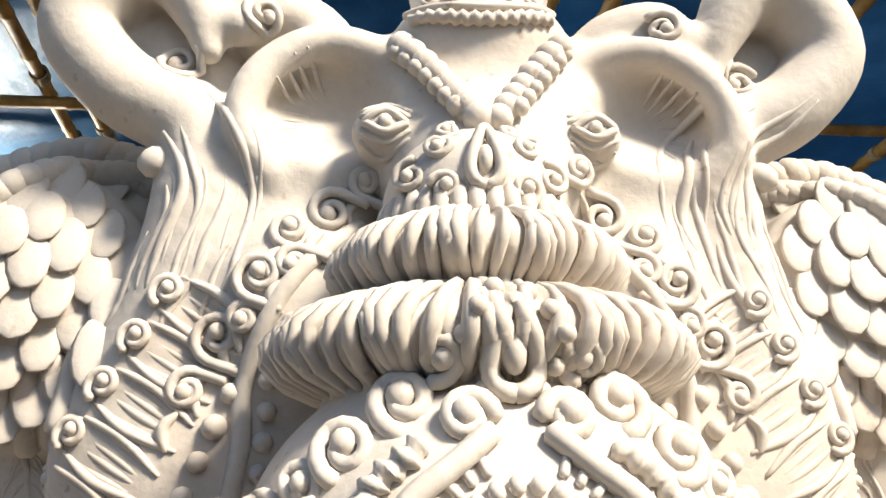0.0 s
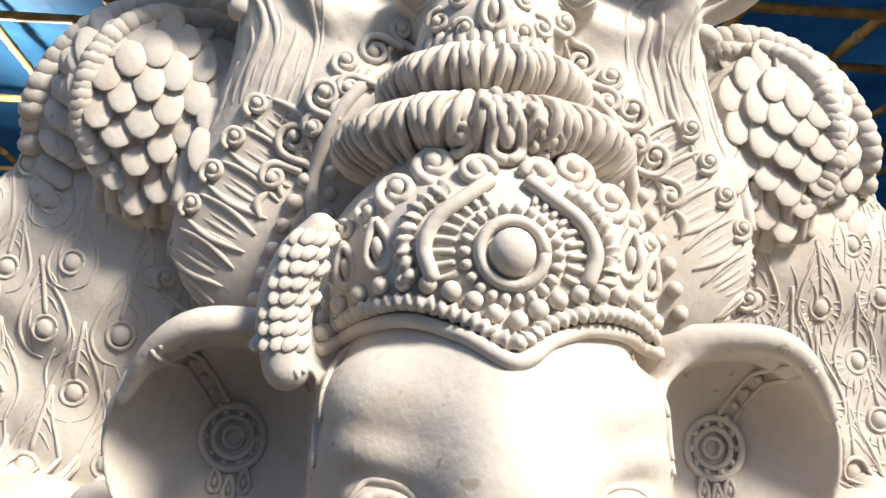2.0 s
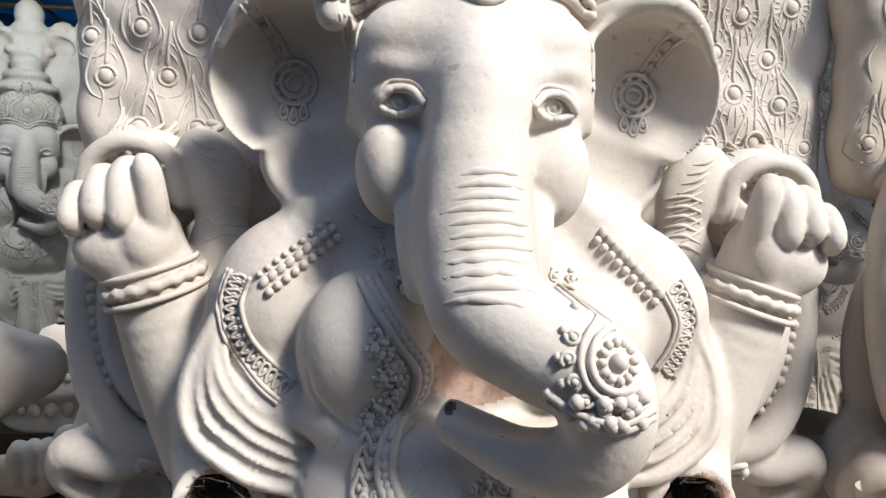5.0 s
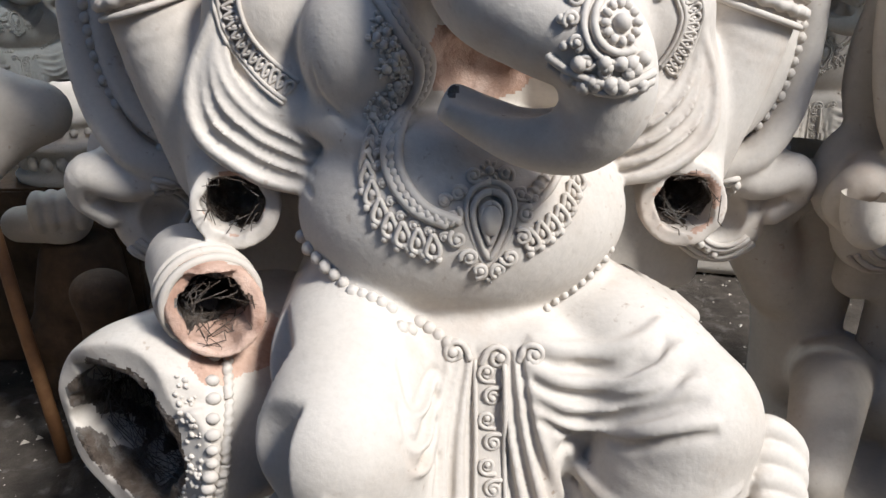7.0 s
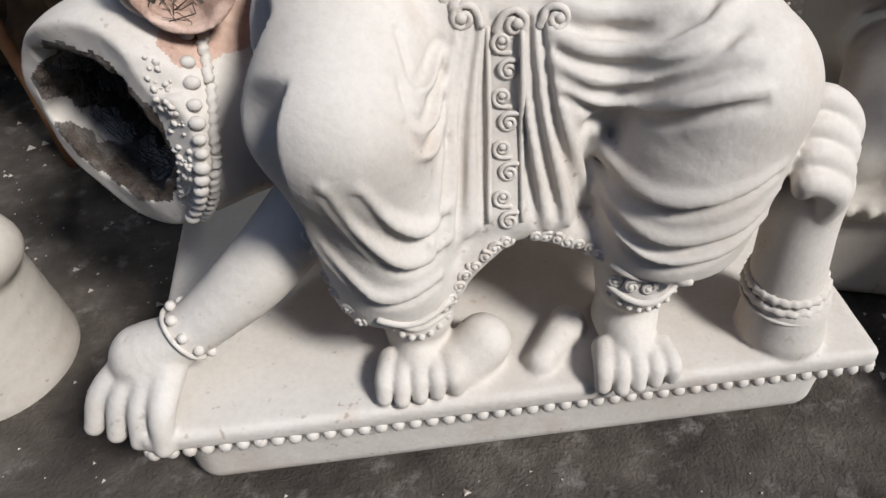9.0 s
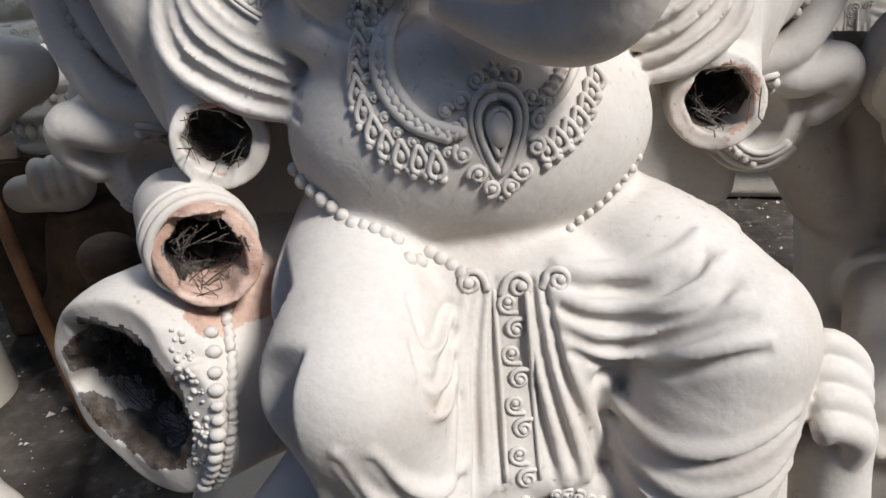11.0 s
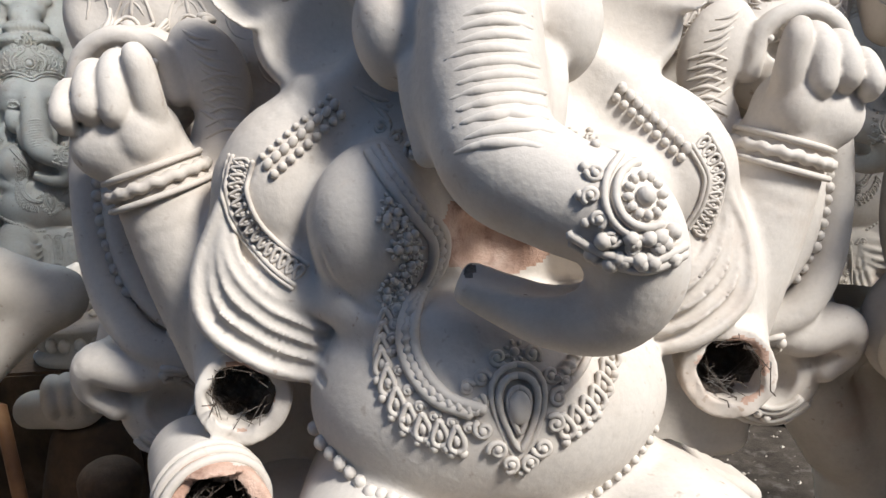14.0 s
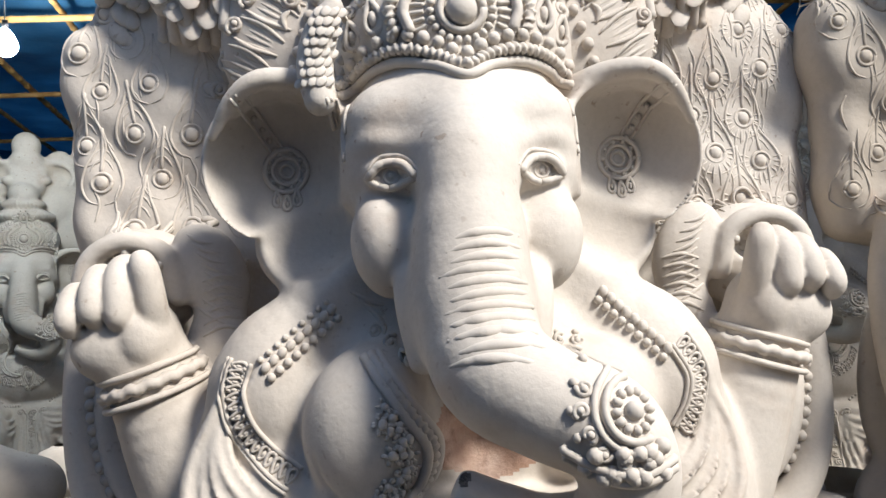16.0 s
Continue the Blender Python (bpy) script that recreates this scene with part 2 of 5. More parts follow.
class Relief:
    """Collects corners and faces of applied ornament, with a material number."""

    def __init__(self):
        self.v, self.q, self.m, self.count = [], [], [], 0

    def add(self, v, q, mat=0):
        self.v.append(v)
        self.q.append(np.asarray(q) + self.count)
        self.m.append(np.full(len(q), mat))
        self.count += len(v)

    def cord(self, p, r, sides=7, mat=0, flat=1.0, twist=0.0):
        """A round cord along p; r may vary; twist: rope ridges a metre."""
        p = np.asarray(p, float)
        r = np.broadcast_to(np.asarray(r, float), (len(p),))
        tan = np.gradient(p, axis=0)
        tan /= np.linalg.norm(tan, axis=1)[:, None] + 1e-9
        up = np.array((0.03, 1.0, 0.02))
        s = np.cross(tan, up)
        s /= np.linalg.norm(s, axis=1)[:, None] + 1e-9
        u = np.cross(s, tan)
        a = np.linspace(0, 2 * math.pi, sides, endpoint=False)
        run = np.concatenate([[0], np.cumsum(np.linalg.norm(np.diff(p, axis=0), axis=1))])
        rr = r[:, None] * (1 + (0.28 * np.cos(2 * math.pi * twist * run[:, None] + a[None, :]) if twist else 0))
        v = p[:, None, :] + s[:, None, :] * (rr * np.cos(a))[:, :, None] + u[:, None, :] * (rr * np.sin(a) * flat)[:, :, None]
        n = len(p)
        i, j = np.meshgrid(np.arange(n - 1), np.arange(sides), indexing="ij")
        k = (j + 1) % sides
        q = np.stack([i * sides + j, i * sides + k, (i + 1) * sides + k, (i + 1) * sides + j], -1).reshape(-1, 4)
        ends = []
        vv = np.vstack([v.reshape(-1, 3), p[:1] - tan[:1] * r[0] * 0.6, p[-1:] + tan[-1:] * r[-1] * 0.6])
        for j0 in range(sides):
            j1 = (j0 + 1) % sides
            ends.append((n * sides, j1, j0, n * sides))
            ends.append((n * sides + 1, (n - 1) * sides + j0, (n - 1) * sides + j1, n * sides + 1))
        self.add(vv, np.vstack([q, np.array(ends)]), mat)

    def bead(self, c, r, turn=None, mat=0, rings=6, sides=9):
        """A ball or lens."""
        r = np.array(r if np.ndim(r) else (r, r, r), float)
        th = np.linspace(0, math.pi, rings + 1)[1:-1]
        a = np.linspace(0, 2 * math.pi, sides, endpoint=False)
        v = np.stack([np.outer(np.sin(th), np.cos(a)), np.outer(np.sin(th), np.sin(a)), np.outer(np.cos(th), np.ones(sides))], -1).reshape(-1, 3)
        v = np.vstack([v, (0, 0, 1), (0, 0, -1)]) * r
        if turn is not None:
            v = v @ np.asarray(turn).T
        m = rings - 1
        i, j = np.meshgrid(np.arange(m - 1), np.arange(sides), indexing="ij")
        k = (j + 1) % sides
        q = np.stack([i * sides + j, (i + 1) * sides + j, (i + 1) * sides + k, i * sides + k], -1).reshape(-1, 4)
        ends = [(m * sides, j0, (j0 + 1) % sides, m * sides) for j0 in range(sides)] + [(m * sides + 1, (m - 1) * sides + (j0 + 1) % sides, (m - 1) * sides + j0, m * sides + 1) for j0 in range(sides)]
        self.add(v + np.asarray(c), np.vstack([q, np.array(ends)]), mat)


def mesh_from(name, parts, mats, smooth=True):
    """One mesh from (corners, quads, material numbers); a quad whose first and last corner agree is a triangle."""
    v = np.vstack([p[0] for p in parts])
    off = np.cumsum([0] + [len(p[0]) for p in parts])
    q = np.vstack([p[1] + o for p, o in zip(parts, off)])
    mi = np.concatenate([p[2] for p in parts])
    tri = q[:, 0] == q[:, 3]
    loops = np.concatenate([q[~tri].ravel(), q[tri][:, :3].ravel()])
    totals = np.concatenate([np.full((~tri).sum(), 4), np.full(tri.sum(), 3)])
    me = bpy.data.meshes.new(name)
    me.vertices.add(len(v))
    me.vertices.foreach_set("co", v.astype(np.float32).ravel())
    me.loops.add(len(loops))
    me.loops.foreach_set("vertex_index", loops.astype(np.int32))
    me.polygons.add(len(totals))
    me.polygons.foreach_set("loop_start", np.concatenate([[0], np.cumsum(totals)[:-1]]).astype(np.int32))
    me.polygons.foreach_set("material_index", np.concatenate([mi[~tri], mi[tri]]).astype(np.int32))
    me.update(calc_edges=True)
    me.validate()
    for m in mats:
        me.materials.append(m)
    if smooth:
        me.shade_smooth()
    return me


# ---- the large seated statue ----
def seated_forms(c, fine=True):
    """The body of a seated elephant-headed figure before its feathered back panel."""
    def wavy(x, y, z):
        return 0.014 * np.sin(11 * x + 6 * z) * np.sin(9 * z - 4 * x) + 0.009 * np.sin(27 * x + 9 * z + 5) * np.sin(21 * z - 6 * x)

    # back panel with its lobes, wings above, frame below
    for s in (-1, 1):
        c.slab((s * 0.62, 1.44, 2.22), (0.55 + (s > 0) * 0.03, 0.10, 0.40), (0, s * 2, 0), 0.09, 0.05, wave=wavy)
        c.ball((s * 0.60, 1.42, 2.55), (0.53, 0.11, 0.36), None, 0.08, wave=wavy)
        c.slab((s * 0.48, 1.46, 1.25), (0.46, 0.09, 0.75), None, 0.08, 0.06)
        c.slab((s * 0.42, 1.46, 0.35), (0.36, 0.09, 0.45), None, 0.08, 0.06)
        # scrolled frame
        c.limb([(s * 0.98, 1.32, 1.92, 0.06), (s * 1.06, 1.28, 1.72, 0.058), (s * 1.085, 1.24, 1.47, 0.052), (s * 1.05, 1.20, 1.23, 0.052), (s * 0.96, 1.18, 1.08, 0.055), (s * 0.84, 1.20, 1.02, 0.055)], 0.02)
        c.limb([(s * 0.99, 1.28, 1.66, 0.045), (s * 1.005, 1.23, 1.47, 0.045), (s * 0.965, 1.20, 1.28, 0.045), (s * 0.88, 1.19, 1.16, 0.045), (s * 0.80, 1.20, 1.12, 0.04)], 0.008)
        c.ball((s * 0.95, 1.37, 1.42), (0.17, 0.07, 0.34), (0, s * -8, 0), 0.03)
        for bx, bz, br in ((0.90, 1.52, 0.090), (0.925, 1.41, 0.085), (0.90, 1.31, 0.075), (0.85, 1.23, 0.065)):
            c.ball((s * bx, 1.27, bz), (br * 0.75, 0.08, br), (0, s * 35, 0), 0.005)
        # leaf and roll under it
        c.ball((s * 1.00, 1.36, 0.98), (0.17, 0.07, 0.20), (0, s * 20, 0), 0.03)
        c.limb([(s * 0.84, 1.24, 1.02, 0.05), (s * 0.98, 1.20, 0.98, 0.06), (s * 1.10, 1.20, 1.01, 0.065), (s * 1.14, 1.23, 0.93, 0.05), (s * 1.08, 1.24, 0.86, 0.04)], 0.02)
        c.ball((s * 0.69, 1.16, 1.82), (0.10, 0.05, 0.15), (0, s * 25, 0), 0.03)
        c.ball((s * 0.66, 1.16, 1.58), (0.10, 0.07, 0.16), (0, s * 8, 0), 0.03)
        c.limb([(s * 0.90, 1.30, 1.02, 0.06), (s * 1.04, 1.26, 1.04, 0.06), (s * 1.08, 1.27, 0.96, 0.05)], 0.03)
        c.ball((s * 0.93, 1.30, 0.84), (0.17, 0.09, 0.17), None, 0.02)
        c.ball((s * 0.90, 1.20, 0.85), (0.085, 0.09, 0.09), None, 0.015, True)
        # wing: an upper one behind, a lower one before it
        c.ball((s * 0.78, 1.34, 2.86), (0.27, 0.07, 0.19), (0, s * 30, 0), 0.03)
        c.ball((s * 0.72, 1.27, 2.78), (0.185, 0.085, 0.23), (0, s * 32, 0), 0.02)
        c.ball((s * 0.72, 1.30, 2.62), (0.12, 0.07, 0.12), (0, s * 25, 0), 0.03)
        # bird's breast and neck, looping outwards to the head
        c.limb([(s * 0.58, 1.28, 2.45, 0.07), (s * 0.48, 1.25, 2.68, 0.12), (s * 0.44, 1.21, 2.88, 0.105), (s * 0.47, 1.18, 3.04, 0.08), (s * 0.60, 1.15, 3.11, 0.07), (s * 0.68, 1.14, 3.22, 0.07), (s * 0.62, 1.13, 3.33, 0.075), (s * 0.53, 1.12, 3.33, 0.065), (s * 0.47, 1.12, 3.24, 0.045), (s * 0.45, 1.12, 3.17, 0.025)], 0.03)
        c.ball((s * 0.38, 1.22, 2.50), (0.27, 0.10, 0.26), (0, s * 35, 0), 0.06)              # fan beside the crown
        c.ball((s * 0.27, 1.18, 2.72), (0.15, 0.10, 0.20), (0, s * 35, 0), 0.04)
        # leaf curls over the ears of the small head
        c.limb([(s * 0.20, 1.2, 3.17, 0.05), (s * 0.28, 1.18, 3.25, 0.06), (s * 0.36, 1.15, 3.27, 0.05), (s * 0.40, 1.12, 3.22, 0.035)], 0.03)
        c.ball((s * 0.50, 1.22, 3.16), (0.10, 0.07, 0.10), None, 0.02)
        c.ball((s * 0.56, 1.22, 3.24), (0.09, 0.06, 0.09), None, 0.02)
        c.ball((s * 0.36, 1.20, 3.23), (0.06, 0.05, 0.05), None, 0.02)
    c.slab((0, 1.46, 1.9), (0.5, 0.12, 1.2), None, 0.1, 0.08)
    # small elephant head over the crown
    c.ball((0.03, 1.21, 3.05), (0.26, 0.17, 0.20), None, 0.05)
    c.ball((0.03, 1.12, 2.93), (0.16, 0.13, 0.13), None, 0.06)
    c.ball((0.03, 1.17, 3.20), (0.17, 0.14, 0.12), None, 0.04)
    c.ball((0.03, 1.17, 3.36), (0.135, 0.13, 0.15), None, 0.02)
    for s in (-1, 1):
        c.ball((0.045 + s * 0.315, 1.19, 3.05), (0.165, 0.10, 0.165), (0, s * -15, s * 10), 0.03)
        c.ball((0.045 + s * 0.285, 1.095, 3.065), (0.115, 0.085, 0.105), (0, s * -15, s * 10), 0.035, True)
        c.limb([(0.04 + s * 0.16, 1.14, 3.18, 0.03), (0.04 + s * 0.29, 1.11, 3.19, 0.03), (0.04 + s * 0.39, 1.10, 3.12, 0.03), (0.04 + s * 0.42, 1.10, 3.02, 0.028), (0.04 + s * 0.37, 1.12, 2.94, 0.02)], 0.03)
        c.ball((0.03 + s * 0.17, 1.085, 3.00), (0.055, 0.05, 0.045), None, 0.02)               # eye
        c.ball((s * 0.30, 1.20, 2.92), (0.16, 0.08, 0.14), None, 0.04)
    # ears: shallow bowls, open ahead, with a hooded upper edge
    for s in (-1, 1):
        c.ball((s * 0.435, 0.875, 2.075), (0.205, 0.15, 0.205), (0, s * 14, s * 14), 0.02)
        c.slab((s * 0.45, 0.60, 2.08), (0.30, 0.235, 0.30), (0, 0, s * 12), 0.01, 0.012, True)
        c.ball((s * 0.385, 0.955, 1.885), (0.145, 0.09, 0.145), (0, s * -12, s * 14), 0.02)
        c.ball((s * 0.44, 0.845, 2.065), (0.190, 0.135, 0.188), (0, s * 14, s * 14), 0.012, True)
        c.ball((s * 0.38, 0.865, 1.885), (0.134, 0.088, 0.136), (0, s * -12, s * 14), 0.02, True)
        c.limb([(s * 0.27, 0.89, 2.225, 0.03), (s * 0.37, 0.825, 2.262, 0.026), (s * 0.47, 0.80, 2.262, 0.025), (s * 0.54, 0.815, 2.220, 0.020), (s * 0.595, 0.85, 2.14, 0.012)], 0.03)
        c.limb([(s * 0.37, 0.88, 2.262, 0.03), (s * 0.47, 0.865, 2.258, 0.03), (s * 0.55, 0.865, 2.21, 0.022)], 0.03)
        c.limb([(s * 0.40, 0.885, 1.76, 0.014), (s * 0.34, 0.865, 1.75, 0.024), (s * 0.27, 0.885, 1.80, 0.03)], 0.03)
    # crown: tiara wall, two puffed rings, topknot
    c.ball((0.01, 0.99, 2.36), (0.315, 0.30, 0.26), None, 0.03)
    pleat = lambda n, a: (lambda x, y, z: a * np.cos(n * np.arctan2(x, -y)))
    c.ball((0, 1.01, 2.615), (0.285, 0.26, 0.085), None, 0.02, wave=pleat(38, 0.006))
    c.ball((0, 1.02, 2.735), (0.205, 0.205, 0.075), None, 0.02, wave=pleat(32, 0.006))
    c.ball((0, 1.04, 2.85), (0.14, 0.15, 0.12), None, 0.02)
    # head
    c.ball((0, 0.91, 2.05), (0.28, 0.22, 0.30), None, 0.04)
    for s in (-1, 1):
        c.ball((s * 0.130, 0.800, 2.135), (0.145, 0.13, 0.115), None, 0.035)
        c.ball((s * 0.15, 0.82, 2.02), (0.135, 0.135, 0.13), None, 0.05)
        c.ball((s * 0.182, 0.735, 1.850), (0.084, 0.10, 0.122), (0, s * 8, 0), 0.035)           # cheek
        c.limb([(s * 0.262, 0.785, 2.062, 0.014), (s * 0.20, 0.705, 2.082, 0.020), (s * 0.125, 0.675, 2.062, 0.014)], 0.03)
        c.limb([(s * 0.145, 0.67, 1.79, 0.03), (s * 0.135, 0.63, 1.72, 0.036), (s * 0.12, 0.60, 1.60, 0.03)], 0.012)   # tusk sheath
        c.ball((s * 0.168, 0.705, 2.005), (0.064, 0.045, 0.044), (0, s * -4, s * 12), 0.012)
        c.ball((s * 0.168, 0.655, 1.998), (0.047, 0.03, 0.021), (0, s * -5, s * 12), 0.004, True)
        c.ball((s * 0.168, 0.703, 2.0), (0.046, 0.032, 0.03), None, 0.003)
    # scaled tassels at the ends of the tiara
    for s in (-1,):
        c.limb([(s * 0.285, 0.75, 2.415, 0.024), (s * 0.315, 0.76, 2.36, 0.040), (s * 0.335, 0.77, 2.28, 0.044), (s * 0.325, 0.765, 2.20, 0.038)], 0.01)
    # trunk
    c.limb([(0, 0.74, 2.16, 0.10), (0, 0.64, 2.02, 0.105), (-0.008, 0.59, 1.85, 0.108), (-0.01, 0.55, 1.72, 0.112)], 0.09)
    c.limb([(-0.005, 0.59, 1.85, 0.108), (-0.01, 0.545, 1.70, 0.116), (0.015, 0.48, 1.59, 0.118), (0.10, 0.41, 1.53, 0.105), (0.20, 0.37, 1.48, 0.10), (0.235, 0.38, 1.38, 0.09), (0.19, 0.41, 1.305, 0.078), (0.10, 0.455, 1.29, 0.062), (0.02, 0.49, 1.315, 0.052), (-0.045, 0.51, 1.345, 0.045)], 0.04, n=8)
    c.slab((-0.10, 0.47, 1.39), (0.04, 0.10, 0.06), (0, 25, 0), 0.005, 0.008, True)
    c.limb([(-0.06, 0.475, 1.395, 0.032), (0.03, 0.455, 1.375, 0.036), (0.13, 0.435, 1.365, 0.034)], 0.008, True)
    # torso
    c.ball((0, 0.95, 1.45), (0.42, 0.26, 0.34), None, 0.05)
    c.ball((-0.23, 0.76, 1.44), (0.165, 0.155, 0.19), (0, 8, 0), 0.02)
    c.ball((0.27, 0.80, 1.44), (0.17, 0.15, 0.18), None, 0.02)
    c.ball((0.0, 0.785, 1.03), (0.42, 0.295, 0.285), None, 0.03)
    c.limb([(-0.40, 0.80, 1.28, 0.05), (-0.22, 0.66, 1.24, 0.05), (0, 0.62, 1.22, 0.05), (0.22, 0.68, 1.24, 0.05), (0.40, 0.82, 1.28, 0.05)], 0.05)
    c.ball((0.01, 0.66, 1.40), (0.10, 0.10, 0.09), None, 0.02, True)
    for s in (-1, 1):
        c.ball((s * 0.46, 0.93, 1.50), (0.16, 0.17, 0.20), None, 0.04)
        c.limb([(s * 0.16, 0.97, 1.755, 0.09), (s * 0.30, 0.94, 1.705, 0.105), (s * 0.44, 0.92, 1.610, 0.125), (s * 0.50, 0.92, 1.53, 0.13)], 0.05)
        c.limb([(s * 0.49, 0.95, 1.50, 0.15), (s * 0.585, 0.95, 1.27, 0.135), (s * 0.61, 0.93, 1.12, 0.122), (s * 0.585, 0.83, 1.05, 0.114), (s * 0.575, 0.76, 1.045, 0.112)], 0.035)
        c.slab((s * 0.575, 0.66, 1.055), (0.16, 0.10, 0.16), (-8, 0, s * -8), 0.01, 0.006, True, wave=lambda x, y, z: 0.004 * np.sin(60 * x) * np.sin(50 * z))
        c.limb([(s * 0.575, 0.60, 1.06, 0.072), (s * 0.585, 0.83, 1.05, 0.075), (s * 0.61, 0.96, 1.12, 0.075)], 0.008, True, wave=lambda u, x, y, z: 0.006 * np.sin(70 * x + 30 * y) * np.sin(64 * z))
        # raised arm and closed hand
        c.limb([(s * 0.66, 1.07, 1.08, 0.145), (s * 0.745, 1.06, 1.35, 0.145), (s * 0.815, 1.04, 1.55, 0.12), (s * 0.855, 1.03, 1.64, 0.115)], 0.03)
        c.ball((s * 0.885, 1.06, 1.67), (0.125, 0.10, 0.10), None, 0.03)
        c.ball((s * 0.81, 0.98, 1.665), (0.07, 0.06, 0.085), (0, s * 20, 0), 0.02)
        c.ball((s * 0.905, 0.985, 1.635), (0.095, 0.07, 0.085), None, 0.03)
        c.ball((s * 0.815, 0.955, 1.66), (0.062, 0.055, 0.085), (0, s * 12, 0), 0.008)
        for i, (top, tip, fat) in enumerate(((1.775, 1.70, 0.032), (1.815, 1.725, 0.037), (1.835, 1.715, 0.039))):
            x = s * (0.985 - 0.062 * i)
            c.limb([(x, 1.06, top - 0.01, fat), (x, 0.985, top, fat), (x - s * 0.004, 0.935, top - 0.035, fat), (x - s * 0.006, 0.918, tip + 0.01, fat * 0.95), (x - s * 0.006, 0.93, tip - 0.01, fat * 0.8)], 0.005)
        c.limb([(s * 0.80, 0.99, 1.66, 0.050), (s * 0.785, 0.945, 1.74, 0.040), (s * 0.79, 0.925, 1.82, 0.036), (s * 0.80, 0.93, 1.85, 0.030)], 0.008)
        c.ball((s * 0.90, 1.24, 1.80), (0.17, 0.12, 0.16), None, 0.03)
        c.limb([(s * 0.77, 1.13, 1.76, 0.03), (s * 0.80, 1.12, 1.87, 0.03), (s * 0.90, 1.11, 1.915, 0.03), (s * 1.00, 1.12, 1.87, 0.03), (s * 1.04, 1.13, 1.76, 0.03)], 0.015)
        c.ball((s * 0.90, 1.11, 1.83), (0.085, 0.10, 0.055), None, 0.01, True)
    # shawl folds over the upper arm
    c.ball((-0.45, 0.88, 1.28), (0.14, 0.14, 0.16), None, 0.04)
    c.ball((0.44, 0.90, 1.28), (0.13, 0.14, 0.16), None, 0.04)
    for i in range(4):
        o = 0.045 * i
        c.limb([(-0.50 - 0.3 * o, 0.80 + 0.1 * o, 1.60 - 0.6 * o, 0.016), (-0.585 - 0.45 * o, 0.81, 1.49 - 0.85 * o, 0.026), (-0.58 - 0.45 * o, 0.775, 1.37 - o, 0.030), (-0.51 - 0.1 * o, 0.745, 1.28 - o, 0.030), (-0.42, 0.745, 1.225 - 0.9 * o, 0.022), (-0.36, 0.78, 1.19 - 0.8 * o, 0.012)], 0.010)
        c.limb([(0.50 + 0.3 * o, 0.83, 1.60 - 0.6 * o, 0.016), (0.57 + 0.4 * o, 0.83, 1.47 - 0.85 * o, 0.026), (0.56 + 0.4 * o, 0.80, 1.36 - o, 0.030), (0.49 + 0.1 * o, 0.765, 1.28 - o, 0.028), (0.41, 0.77, 1.235 - 0.9 * o, 0.018), (0.36, 0.81, 1.21 - 0.8 * o, 0.010)], 0.010)
    # cloth end over the hip
    c.slab((0.600, 0.925, 0.705), (0.17, 0.07, 0.032), (14, 31, 29), 0.030, 0.05, wave=lambda x, y, z: 0.0015 * np.sin(110 * x) * np.sin(130 * z))
    # lap and legs
    c.ball((0, 0.90, 0.72), (0.46, 0.35, 0.20), None, 0.06)
    c.ball((0.20, 0.56, 0.60), (0.14, 0.14, 0.20), None, 0.05)
    c.limb([(-0.26, 0.95, 0.74, 0.20), (-0.285, 0.60, 0.70, 0.20), (-0.295, 0.38, 0.61, 0.185)], 0.05)
    c.limb([(-0.295, 0.39, 0.61, 0.185), (-0.245, 0.40, 0.42, 0.172), (-0.215, 0.405, 0.20, 0.168), (-0.21, 0.405, 0.10, 0.165)], 0.04)
    c.limb([(0.22, 0.92, 0.72, 0.19), (0.39, 0.66, 0.685, 0.20), (0.515, 0.46, 0.61, 0.183)], 0.05)
    c.limb([(0.52, 0.46, 0.59, 0.180), (0.485, 0.45, 0.44, 0.196), (0.455, 0.455, 0.26, 0.198), (0.45, 0.455, 0.16, 0.19)], 0.03)
    c.ball((0.235, 0.37, 0.545), (0.055, 0.10, 0.035), (0, -20, 0), 0.03, True)
    for x, x2, h in ((-0.20, -0.17, 0.135), (0.44, 0.385, 0.215)):
        c.slab((x, 0.40, h - 0.12), (0.27, 0.30, 0.12), (6, -4, 0), 0.01, 0.02, True)
        c.limb([(x * 0.6 + x2 * 0.4, 0.43, 0.34, 0.12), (x2, 0.42, 0.12, 0.088), (x2, 0.40, -0.04, 0.08)], 0.02)
        c.limb([(x2, 0.41, h - 0.02, 0.105), (x2, 0.385, h - 0.09, 0.102)], 0.012)
        c.limb([(x2, 0.40, -0.05, 0.08), (x2, 0.29, -0.075, 0.062)], 0.03)
        for i in range(5):
            o = (i - 2) * 0.036
            c.limb([(x2 + o, 0.30, -0.065, 0.033), (x2 + o * 1.2, 0.235, -0.06, 0.026), (x2 + o * 1.25, 0.195 + 0.010 * abs(i - 1), -0.10, 0.021)], 0.005)
    # cloth hanging between the knees
    c.slab((0.05, 0.58, 0.54), (0.22, 0.06, 0.28), (-22, 0, 0), 0.05, 0.04)
    c.slab((0.055, 0.475, 0.545), (0.15, 0.04, 0.26), (-22, 0, 0), 0.035, 0.08)
    # its hem, drawn aside to either ankle
    c.limb([(0.085, 0.395, 0.315, 0.035), (0.01, 0.375, 0.27, 0.040), (-0.06, 0.36, 0.20, 0.042), (-0.10, 0.36, 0.12, 0.042)], 0.03)
    c.limb([(0.085, 0.395, 0.315, 0.035), (0.16, 0.40, 0.285, 0.040), (0.24, 0.41, 0.245, 0.042), (0.31, 0.41, 0.20, 0.045)], 0.03)
